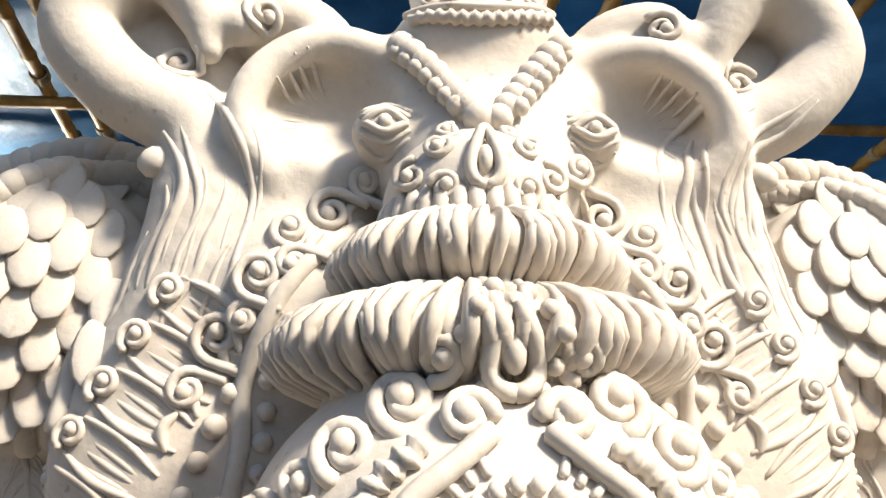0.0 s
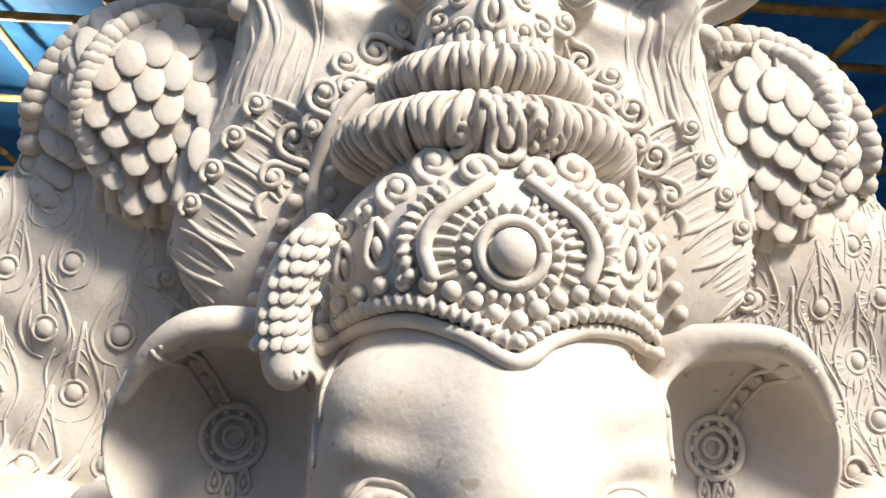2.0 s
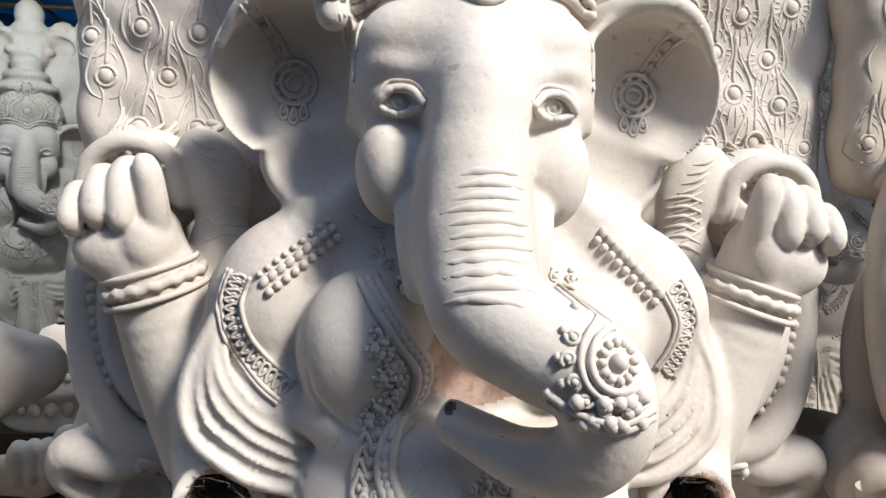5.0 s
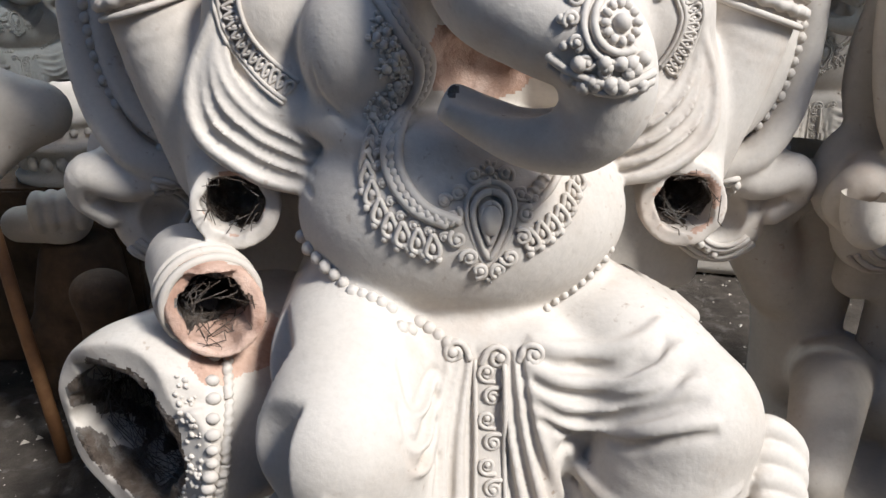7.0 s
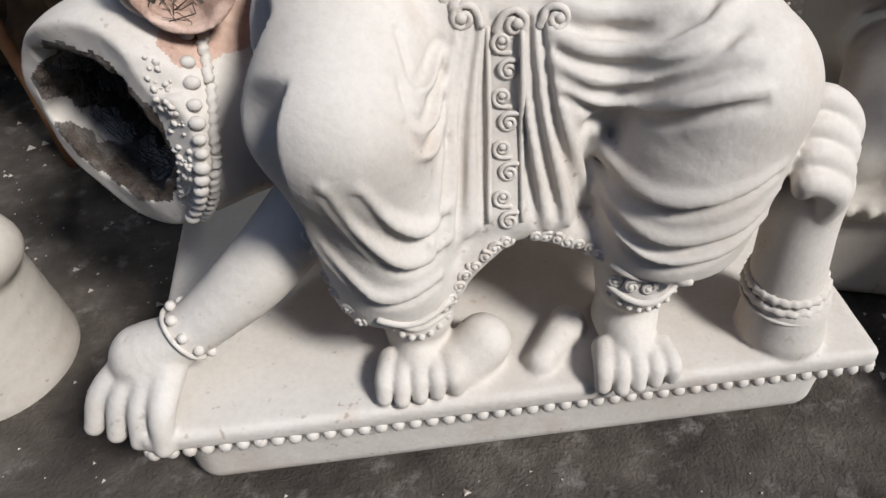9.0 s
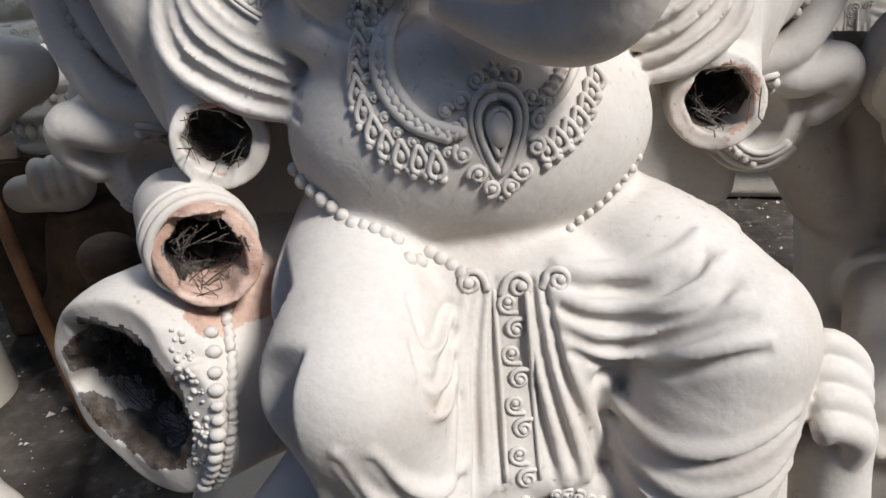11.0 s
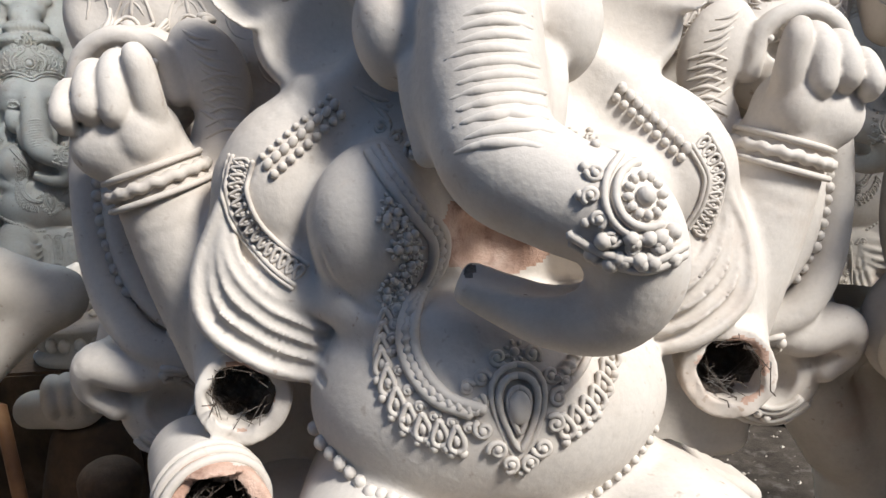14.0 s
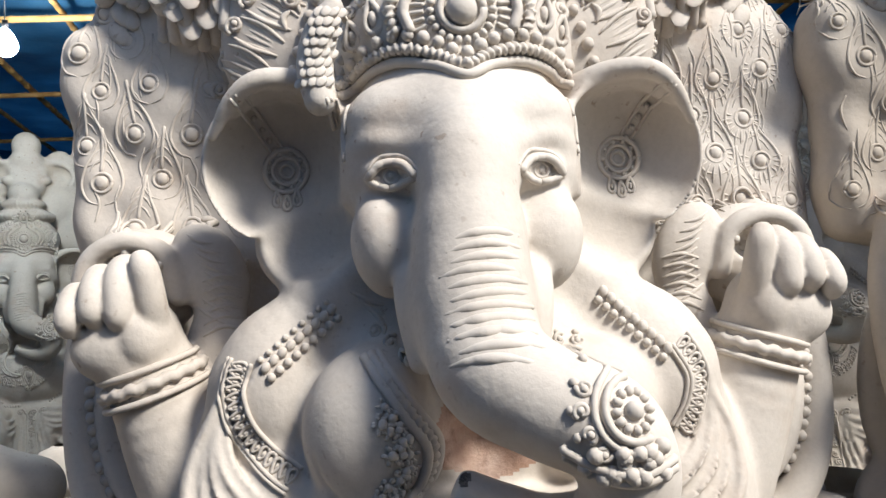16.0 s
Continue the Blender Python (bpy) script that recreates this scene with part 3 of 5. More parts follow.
    c.limb([(-0.40, 0.56, 0.40, 0.05), (-0.37, 0.53, 0.24, 0.05), (-0.30, 0.50, 0.12, 0.05), (-0.22, 0.46, 0.05, 0.05)], 0.03)
    c.maps.clear()

    def even(y):
        for k in range(6):
            y[1:-1] = 0.25 * y[:-2] + 0.5 * y[1:-1] + 0.25 * y[2:]
        return y

    def groove(pts, r, beyond=0.05, k=0.008):
        p = spline(pts, 6)
        y = c.front(p[:, 0], p[:, 1], beyond)
        y = even(y)
        w = r * (0.3 + 0.7 * np.sin(np.linspace(0.15, math.pi - 0.15, len(p))))
        c.limb(np.column_stack([p[:, 0], y - 0.2 * w, p[:, 1], w]), k, True, n=2)

    def fold(pts, r, k, sink=0.006, beyond=0.05):
        p = spline(pts, 5)
        y = c.front(p[:, 0], p[:, 1], beyond)
        y = even(y)
        w = r * (0.25 + 0.75 * np.sin(np.linspace(0.12, math.pi - 0.12, len(p))))
        c.limb(np.column_stack([p[:, 0], y + sink, p[:, 1], w]), k, n=2)

    for x in (-0.105, -0.07, -0.03, 0.115, 0.155, 0.20):
        fold([(x * 0.55 + 0.02, 0.77), (x * 0.8, 0.60), (x * 1.1, 0.42), (x * 1.25, 0.32)], 0.017, 0.010, 0.0)
    for i in range(4):
        o = 0.045 * (i - 0.5)
        groove([(-0.51 - 0.3 * o, 1.58 - 0.6 * o), (-0.585 - 0.45 * o, 1.49 - 0.85 * o), (-0.58 - 0.45 * o, 1.37 - o), (-0.51 - 0.1 * o, 1.28 - o), (-0.42, 1.225 - 0.9 * o), (-0.37, 1.195 - 0.8 * o)], 0.021, 0.55, 0.004)
        groove([(0.51 + 0.3 * o, 1.58 - 0.6 * o), (0.57 + 0.4 * o, 1.47 - 0.85 * o), (0.56 + 0.4 * o, 1.36 - o), (0.49 + 0.1 * o, 1.28 - o), (0.41, 1.235 - 0.9 * o)], 0.018, 0.55, 0.004)
    groove([(-0.36, 1.40), (-0.34, 1.33), (-0.27, 1.275), (-0.18, 1.265), (-0.12, 1.29)], 0.012, 0.4)
    # gathered folds on the legs
    def crest(pts, up, r, k=0.016):
        fold([(x, z + up) for x, z in pts], r, k, 0.004)

    drape = ([(0.15, 0.765), (0.22, 0.745), (0.30, 0.742), (0.38, 0.775), (0.45, 0.815)],
             [(0.145, 0.714), (0.205, 0.690), (0.283, 0.680), (0.37, 0.715), (0.44, 0.76), (0.49, 0.78)],
             [(0.150, 0.668), (0.232, 0.628), (0.307, 0.632), (0.363, 0.675), (0.44, 0.718), (0.50, 0.735)],
             [(0.163, 0.625), (0.247, 0.580), (0.335, 0.590), (0.398, 0.633), (0.463, 0.662), (0.52, 0.672)])
    knee = ([(0.24, 0.50), (0.264, 0.445), (0.354, 0.415), (0.478, 0.445), (0.60, 0.495)],
            [(0.245, 0.425), (0.275, 0.360), (0.376, 0.318), (0.53, 0.355), (0.615, 0.42)],
            [(0.26, 0.345), (0.30, 0.295), (0.39, 0.265), (0.52, 0.290), (0.61, 0.345)])
    shin = ([(-0.253, 0.565), (-0.213, 0.456), (-0.146, 0.390), (-0.085, 0.40)],
            [(-0.320, 0.576), (-0.283, 0.450), (-0.218, 0.345), (-0.15, 0.310), (-0.085, 0.325)],
            [(-0.385, 0.50), (-0.36, 0.37), (-0.28, 0.24), (-0.20, 0.215), (-0.11, 0.235)])
    inner = ([(-0.165, 0.79), (-0.135, 0.735), (-0.11, 0.72), (-0.085, 0.73)],
             [(-0.165, 0.74), (-0.138, 0.69), (-0.11, 0.668), (-0.085, 0.68)],
             [(-0.155, 0.68), (-0.132, 0.635), (-0.112, 0.615), (-0.085, 0.63)])
    for line in drape + knee + shin:
        crest(line, 0.026, 0.027)
    for line in inner:
        crest(line, -0.022, 0.022)
    c.maps.clear()
    for line in drape + knee + shin:
        groove(line, 0.017, 0.05, 0.012)
    for line in inner:
        groove(line, 0.018, 0.05, 0.010)
    for x in (-0.088, -0.05, 0.0, 0.095, 0.135, 0.178):
        groove([(x * 0.55 + 0.02, 0.76), (x * 0.8, 0.60), (x * 1.1, 0.42), (x * 1.25, 0.33)], 0.011)
    if fine:
        # bolster, torn open at its end
        c.limb([(-0.805, 0.675, 0.475, 0.288), (-0.55, 1.0, 0.48, 0.27)], 0.03)
        c.limb([(-0.66, 0.84, 0.49, 0.255), (-0.40, 0.98, 0.48, 0.25)], 0.03)
        c.limb([(-0.66, 0.66, 0.40, 0.17), (-0.46, 0.82, 0.40, 0.20)], 0.04)
        c.slab((-1.025, 0.345, 0.5), (0.6, 0.3, 0.5), (0, 0, 149), 0.01, 0.01, True, wave=lambda x, y, z: 0.010 * np.sin(17 * x + 3) * np.sin(21 * z))
        c.limb([(-0.955, 0.495, 0.475, 0.190), (-0.68, 0.92, 0.49, 0.225)], 0.012, True, wave=lambda u, x, y, z: 0.014 * np.sin(34 * x + 20 * y) * np.sin(31 * z) + 0.007 * np.sin(80 * z) * np.sin(77 * x))
        # hollow stump of a lower arm above it
        c.limb([(-0.76, 0.92, 0.83, 0.11), (-0.67, 0.72, 0.845, 0.115), (-0.60, 0.60, 0.830, 0.112)], 0.012)
        c.slab((-0.575, 0.50, 0.80), (0.16, 0.085, 0.16), (-20, 0, 12), 0.01, 0.006, True)
        c.limb([(-0.56, 0.50, 0.80, 0.075), (-0.66, 0.72, 0.845, 0.085), (-0.72, 0.86, 0.84, 0.08)], 0.008, True, wave=lambda u, x, y, z: 0.008 * np.sin(70 * x + 30 * y) * np.sin(64 * z))
        # forearm and hand lying to one side
        c.limb([(-0.40, 0.52, 0.30, 0.10), (-0.56, 0.40, 0.17, 0.09), (-0.74, 0.33, 0.05, 0.07), (-0.86, 0.31, -0.01, 0.085)], 0.03)
        for i in range(4):
            o = 0.05 * i
            c.limb([(-0.88 + o * 0.6, 0.31 - o * 0.3, -0.01, 0.045), (-0.97 + o * 1.1, 0.25 - o * 0.5, -0.07, 0.034), (-1.01 + o * 1.3, 0.21 - o * 0.5, -0.16, 0.026)], 0.012)
    # hand laid over the far knee, its forearm standing in a cuff
    c.limb([(0.81, 0.39, -0.06, 0.10), (0.795, 0.41, 0.08, 0.092), (0.785, 0.43, 0.24, 0.088), (0.78, 0.44, 0.34, 0.094)], 0.03)
    for i in range(4):
        c.limb([(0.66 + 0.01 * i, 0.44 - 0.037 * i, 0.51 - 0.03 * i, 0.024), (0.725 - 0.008 * i, 0.445 - 0.037 * i, 0.575 - 0.045 * i, 0.034), (0.815 - 0.012 * i, 0.45 - 0.034 * i, 0.495 - 0.035 * i, 0.036), (0.815 - 0.010 * i, 0.455 - 0.025 * i, 0.34 - 0.015 * i, 0.036)], 0.004)
    c.limb([(0.81, 0.39, -0.02, 0.108), (0.815, 0.38, -0.10, 0.115)], 0.008)
    # base
    c.slab((0.05, 0.82, -0.155), (0.97, 0.62, 0.035), (0, 0, 4.5), 0.025, 0.01)
    c.slab((0.05, 0.84, -0.32), (0.92, 0.58, 0.16), (0, 0, 4.5), 0.08, 0.02)
    c.limb([(-0.06, 0.30, -0.10, 0.07), (0.0, 0.34, -0.06, 0.075)], 0.03)
    c.limb([(0.24, 0.42, -0.10, 0.05), (0.15, 0.30, -0.11, 0.04)], 0.02)


def near_any(p, spots):
    """For each place, the material of the last of the spots (two ends and a radius) that holds it."""
    m = np.zeros(len(p), int)
    wob = 0.012 * np.sin(31 * p[:, 0] + 17 * p[:, 2]) * np.sin(27 * p[:, 1] + 23 * p[:, 2]) + 0.005 * np.sin(90 * p[:, 0]) * np.sin(83 * p[:, 2])
    for a, b, r, k in spots:
        a, v = np.array(a), np.array(b) - np.array(a)
        u = np.clip((p - a) @ v / (v @ v), 0, 1)
        m[np.linalg.norm(p - a - u[:, None] * v, axis=1) < r + wob] = k
    return m


class Ornament(Relief):
    """Modelled relief, laid on the front of a solid."""

    clay = None

    def on(self, x, z, beyond, lift=0.0):
        return np.column_stack([x, self.clay.front(x, z, beyond) - lift, z])

    def line(self, pts, r, beyond, lift=0.0, twist=0.0, n=8, taper=False, sides=7):
        p = spline(pts, n)
        q = self.on(p[:, 0], p[:, 1], beyond, lift)
        q[1:-1, 1] = (q[:-2, 1] + q[1:-1, 1] + q[2:, 1]) / 3
        if np.abs(np.diff(q[:, 1])).max() > 0.06:
            return
        w = r * (0.35 + 0.65 * np.sin(np.linspace(0.1, math.pi - 0.1, len(q)))) if taper else r
        self.cord(q, w, sides, twist=twist)

    def beads(self, pts, r, step, beyond, lift=0.0, shape=(1, 1, 1)):
        p = spline(pts, 12)
        run = np.concatenate([[0], np.cumsum(np.linalg.norm(np.diff(p, axis=0), axis=1))])
        n = max(2, int(run[-1] / step))
        at = np.linspace(0, run[-1], n)
        x, z = np.interp(at, run, p[:, 0]), np.interp(at, run, p[:, 1])
        for q in self.on(x, z, beyond, lift):
            self.bead(q, np.array(shape) * r * random.uniform(0.9, 1.1))

    def spiral(self, x, z, size, beyond, hand=1, start=0.0, turns=1.5, r=0.008, lift=0.004, tail=0.0):
        a = np.linspace(0, turns * 2 * math.pi, int(14 * turns) + 2)
        rad = size * (1 - 0.80 * a / a[-1])
        px, pz = x + rad * np.cos(start + hand * a), z + rad * np.sin(start + hand * a)
        if tail:
            t0 = start - hand * math.pi / 2
            k = np.linspace(1, 0, 6)[:-1] * tail
            px = np.concatenate([px[0] + k * math.cos(t0), px])
            pz = np.concatenate([pz[0] + k * math.sin(t0), pz])
        q = self.on(px, pz, beyond, lift)
        q[:, 1] = 0.5 * q[:, 1] + 0.5 * q[:, 1].mean()
        self.cord(q, np.linspace(r, r * 0.75, len(q)))
        self.bead(q[-1], r * 1.5)

    def drop(self, x, z, w, h, beyond, r=0.006, lift=0.004, tilt=0.0, core=True, point=1):
        """A pear-shaped frame with a boss in it; point -1: the point below."""
        a = np.linspace(0, 2 * math.pi, 22)
        u, v = w * np.sin(a) * (0.62 + 0.38 * np.cos(a)) * 1.15, -h * np.cos(a) * point
        ct, st = math.cos(tilt), math.sin(tilt)
        q = self.on(x + u * ct - v * st, z + u * st + v * ct, beyond, lift)
        q[:, 1] = 0.4 * q[:, 1] + 0.6 * q[:, 1].mean()
        self.cord(q, r, 6)
        if core:
            self.bead((x, q[:, 1].mean() + 0.002, z + 0.12 * h * -point), (w * 0.45, r * 1.6, h * 0.5), euler3(0, -math.degrees(tilt), 0))

    def ring(self, x, z, rad, r, beyond, lift=0.003, flat=0.6):
        a = np.linspace(0, 2 * math.pi, 26)
        q = self.on(x + rad * np.cos(a), z + rad * np.sin(a), beyond, lift)
        q[:, 1] = 0.5 * q[:, 1] + 0.5 * q[:, 1].mean()
        self.cord(q, r, 6)

    def rosette(self, x, z, rad, beyond, petals=9, lift=0.004):
        y = float(self.clay.front(x, z, beyond)) - lift
        self.bead((x, y, z), (rad * 0.42, rad * 0.35, rad * 0.42))
        for i in range(petals):
            a = 2 * math.pi * i / petals
            px, pz = x + rad * 0.75 * math.cos(a), z + rad * 0.75 * math.sin(a)
            self.bead((px, float(self.clay.front(px, pz, beyond)) - lift * 0.6, pz), (rad * 0.30, rad * 0.2, rad * 0.2), euler3(0, -math.degrees(a), 0), 0, 4, 7)

    def hoop(self, centre, axis, rad, r, twist=0.0, squash=1.0):
        """A whole ring round an axis."""
        n = Vector(axis).normalized()
        a = n.cross(Vector((0, 1, 0.1))).normalized()
        b = n.cross(a)
        t = np.linspace(0, 2 * math.pi, 64)
        p = np.array(centre) + rad * (np.outer(np.cos(t), a) + squash * np.outer(np.sin(t), b))
        self.cord(p, r, 7, twist=twist)

    def feather_eye(self, x, z, size, beyond):
        """The eye of a tail feather in its pear-shaped vane, with barbs and quill."""
        self.ring(x, z, size * 0.44, size * 0.085, beyond, -0.001)
        y = float(self.clay.front(x, z, beyond))
        self.bead((x, y + 0.001, z), (size * 0.33, size * 0.16, size * 0.33))
        bend = random.uniform(-0.4, 0.4) * size
        tip = z + size * 2.5
        for s in (-1, 1):        # the vane's edge, from under the eye up to the quill
            self.line([(x + s * size * 0.10, z - size * 1.02), (x + s * size * 0.62, z - size * 0.78), (x + s * size * 0.92, z - size * 0.10), (x + s * size * 0.72 + bend * 0.2, z + size * 0.75), (x + s * size * 0.30 + bend * 0.6, z + size * 1.6), (x + bend, tip)], size * 0.085, beyond, -0.001, n=5, taper=True, sides=5)
        n = 12 if x > 0 else 0       # barbs
        for i in range(n):
            a = math.pi * (0.92 + 1.16 * i / (n - 1)) + random.uniform(-0.05, 0.05)
            l0, l1 = size * 0.60, size * random.uniform(1.05, 1.45)
            self.line([(x + l0 * math.cos(a), z + l0 * math.sin(a)), (x + 0.5 * (l0 + l1) * math.cos(a), z + 0.5 * (l0 + l1) * math.sin(a)), (x + l1 * math.cos(a) * 0.85, z + l1 * math.sin(a) - size * 0.15)], size * 0.075, beyond, -0.0012, n=3, taper=True, sides=5)
        self.line([(x, z + size * 0.5), (x + bend * 0.4, z + size * 1.3), (x + bend, tip)], size * 0.10, beyond, -0.002, n=4, sides=6)
        for i in range(3):
            k = 0.6 + 0.45 * i
            for s in (-1, 1):
                self.line([(x + bend * k * 0.3, z + size * (0.55 + k)), (x + bend * k * 0.3 + s * size * 0.3, z + size * (0.32 + k)), (x + bend * k * 0.3 + s * size * 0.5, z + size * (k - 0.08))], size * 0.06, beyond, -0.001, n=3, taper=True, sides=5)


def tiara(o):
    B = 0.5
    o.line([(-0.285, 2.225), (-0.22, 2.262), (-0.14, 2.275), (-0.06, 2.250), (0.009, 2.215), (0.07, 2.248), (0.14, 2.268), (0.22, 2.262), (0.29, 2.235)], 0.013, B, 0.004)
    o.line([(-0.285, 2.250), (-0.22, 2.288), (-0.14, 2.302), (-0.06, 2.278), (0.009, 2.243), (0.07, 2.275), (0.14, 2.294), (0.22, 2.288), (0.29, 2.262)], 0.013, B, 0.010, twist=55, n=30)
    o.beads([(-0.285, 2.282), (-0.22, 2.318), (-0.14, 2.332), (-0.06, 2.310), (0.009, 2.275), (0.07, 2.306), (0.14, 2.324), (0.22, 2.318), (0.29, 2.292)], 0.0155, 0.033, B, 0.008)
    x, z = 0.009, 2.378
    y = float(o.clay.front(x, z, B))
    o.bead((x, y - 0.004, z), (0.036, 0.028, 0.038), rings=10, sides=18)
    o.ring(x, z, 0.050, 0.010, B, 0.006)
    for i in range(22):
        a = 2 * math.pi * i / 22
        px, pz = x + 0.072 * math.cos(a), z + 0.072 * math.sin(a)
        o.bead((px, float(o.clay.front(px, pz, B)) - 0.004, pz), (0.011, 0.009, 0.0085), euler3(0, -math.degrees(a), 0), 0, 5, 7)
    for s in (-1, 1):
        for i in range(9):      # rays
            a = math.radians(-22 + 11 * i)
            o.line([(x + s * 0.088 * math.cos(a), z + 0.088 * math.sin(a)), (x + s * 0.105 * math.cos(a), z + 0.105 * math.sin(a)), (x + s * 0.128 * math.cos(a) , z + 0.118 * math.sin(a))], 0.0055, B, 0.003, n=3, sides=6)
        band = [(s * 0.118 + x, 2.335), (s * 0.132 + x, 2.385), (s * 0.112 + x, 2.432), (s * 0.065 + x, 2.470), (s * 0.030 + x, 2.500)]
        o.line(band, 0.013, B, 0.010, n=8)
        o.line([(s * 0.150 + x, 2.335), (s * 0.164 + x, 2.388), (s * 0.146 + x, 2.445), (s * 0.10 + x, 2.485)], 0.014, B, 0.006, twist=50, n=20)
        o.spiral(x + s * 0.052, 2.515, 0.028, B, -s, math.pi if s > 0 else 0, 1.3, 0.011, 0.012)
        o.spiral(x + s * 0.115, 2.535, 0.036, B, s, math.pi * 1.5, 1.4, 0.012, 0.010)
        o.spiral(x + s * 0.175, 2.485, 0.034, B, s, math.pi * 1.4, 1.4, 0.011, 0.010)
        o.spiral(x + s * 0.080, 2.580, 0.026, B, -s, math.pi * 1.4, 1.3, 0.010, 0.010)
        o.drop(x + s * 0.203, 2.392, 0.026, 0.042, B, 0.008, 0.006, s * -0.15)
        o.drop(x + s * 0.255, 2.365, 0.022, 0.036, B, 0.008, 0.006, s * -0.2)
        o.spiral(x + s * 0.225, 2.450, 0.028, B, -s, math.pi * 1.5, 1.3, 0.009, 0.008)
        o.spiral(x + s * 0.262, 2.425, 0.022, B, s, math.pi * 1.5, 1.3, 0.008, 0.008)
        for i in range(5):      # strands of hair at the temple
            o.line([(s * (0.235 + 0.008 * i), 2.235 - 0.012 * i), (s * (0.262 + 0.004 * i), 2.20 - 0.02 * i), (s * (0.268 + 0.002 * i), 2.14 - 0.022 * i)], 0.0055, B, 0.001, n=5)
    for j in range(8):         # scales of the tassel
        for i in range(5):
            xx, zz = -(0.283 + 0.0062 * j + 0.0165 * (i - 2) + 0.008 * (j % 2)), 2.395 - 0.023 * j
            o.bead((xx, float(o.clay.front(xx, zz, B)) + 0.001, zz), (0.0125, 0.004, 0.017), euler3(-14, 45, 0), 0, 5, 7)
    for i in range(8):
        xx = -(0.287 + 0.010 * i)
        o.line([(xx, 2.195), (xx, 2.175), (xx, 2.158)], 0.005, B, 0.0, n=2)
    o.drop(x, 2.590, 0.032, 0.050, B, 0.011, 0.012)
    for s in (-1, 1):
        o.beads([(x + s * 0.03, 2.545), (x + s * 0.055, 2.60), (x + s * 0.02, 2.655)], 0.012, 0.024, B, 0.008)


def crown_top(o):
    B = 0.6
    for k in range(16):
        a = -1.25 + 2.5 * k / 15
        for rad, zz, h in ((0.15, 2.815, 0.03), (0.125, 2.865, 0.028), (0.09, 2.915, 0.025)):
            o.bead((rad * 0.95 * math.sin(a), 1.04 - rad * math.cos(a), zz), (0.014, 0.012, h), euler3(-15, 0, math.degrees(a)), 0, 5, 7)
    for cy, cz, rx, ry, rz, n in ((1.01, 2.615, 0.292, 0.267, 0.088, 46), (1.02, 2.735, 0.212, 0.212, 0.078, 38)):
        for k in range(n):       # pressed pleats, uneven
            a = -1.75 + 3.5 * (k + random.uniform(-0.22, 0.22)) / (n - 1)
            f = np.linspace(-0.95, random.uniform(0.75, 1.1), 8)
            lean = 0.06 * np.sin(f * 1.5 + k)
            rib = np.column_stack([rx * np.cos(f) * np.sin(a + lean), cy - ry * np.cos(f) * np.cos(a + lean), cz + rz * np.sin(f)])
            o.cord(rib, random.uniform(0.008, 0.0125) * (0.4 + 0.6 * np.sin(np.linspace(0.1, math.pi - 0.1, 8))), 6)
    o.drop(0.0, 2.875, 0.026, 0.045, B, 0.009, 0.010)
    for s in (-1, 1):
        for x, z, size, h in ((0.055, 2.83, 0.022, 1), (0.10, 2.86, 0.026, -1), (0.065, 2.90, 0.02, 1), (0.045, 2.945, 0.018, -1)):
            o.spiral(s * x, z, size, B, s * h, random.uniform(0, 6), 1.3, 0.007, 0.008)
        for x, z, size, turn in ((0.285, 2.835, 0.030, 1), (0.225, 2.875, 0.036, -1), (0.325, 2.755, 0.040, 1), (0.385, 2.665, 0.040, 1), (0.425, 2.585, 0.030, -1), (0.275, 2.775, 0.026, -1), (0.345, 2.690, 0.024, -1), (0.17, 2.93, 0.026, 1)):
            o.spiral(s * x, z, size, 0.85, s * turn, math.pi * (1.4 if turn > 0 else 0.4), 1.4, 0.0095, 0.006, tail=0.05)
            o.line([(s * (x + 0.010), z - 1.1 * size), (s * (x + 0.030), z - 1.9 * size), (s * (x + 0.022), z - 3.0 * size)], 0.010, 0.85, 0.002, n=5, taper=True)
        o.line([(s * 0.36, 2.36), (s * 0.34, 2.50), (s * 0.34, 2.60), (s * 0.28, 2.74), (s * 0.18, 2.86)], 0.016, 0.85, 0.0, n=8)
        o.beads([(s * 0.315, 2.42), (s * 0.305, 2.55), (s * 0.30, 2.62), (s * 0.27, 2.68)], 0.016, 0.034, 0.85, 0.004)
        # ribbed fan with curled ends
        for g in range(6):
            t = g / 5
            ux, uz = math.cos(0.55), math.sin(0.55)
            bx, bz = 0.345 + 0.215 * t, 2.66 - 0.352 * t
            reach = 0.13 + 0.02 * random.random()
            for i in range(4):
                w = 0.0175 * (i - 1.5) + random.uniform(-0.002, 0.002)
                far = reach - 0.012 * abs(i - 1.5)
                sway = random.uniform(-0.004, 0.004)
                o.line([(s * (bx + uz * w * 0.7), bz - ux * w * 0.7), (s * (bx + 0.06 * ux + uz * w + sway), bz + 0.06 * uz - ux * w), (s * (bx + far * ux + uz * w * 1.1), bz + far * uz - ux * w * 1.1)], random.uniform(0.007, 0.009), 0.9, -0.0052, n=6, taper=True)
            for w in (-0.036, 0.036):
                o.line([(s * (bx - 0.01 * ux + uz * w * 0.6), bz - 0.01 * uz - ux * w * 0.6), (s * (bx + 0.07 * ux + uz * w), bz + 0.07 * uz - ux * w), (s * (bx + 0.14 * ux + uz * w * 0.8), bz + 0.14 * uz - ux * w * 0.8)], 0.0085, 0.9, 0.0, n=5, taper=True)
            o.spiral(s * (bx + 0.145 * ux), bz + 0.145 * uz, 0.027, 0.9, s, math.pi * 1.3, 1.4, 0.008, 0.006)
        o.beads([(s * 0.36, 2.58), (s * 0.41, 2.45), (s * 0.45, 2.33)], 0.018, 0.042, 0.9, 0.004)
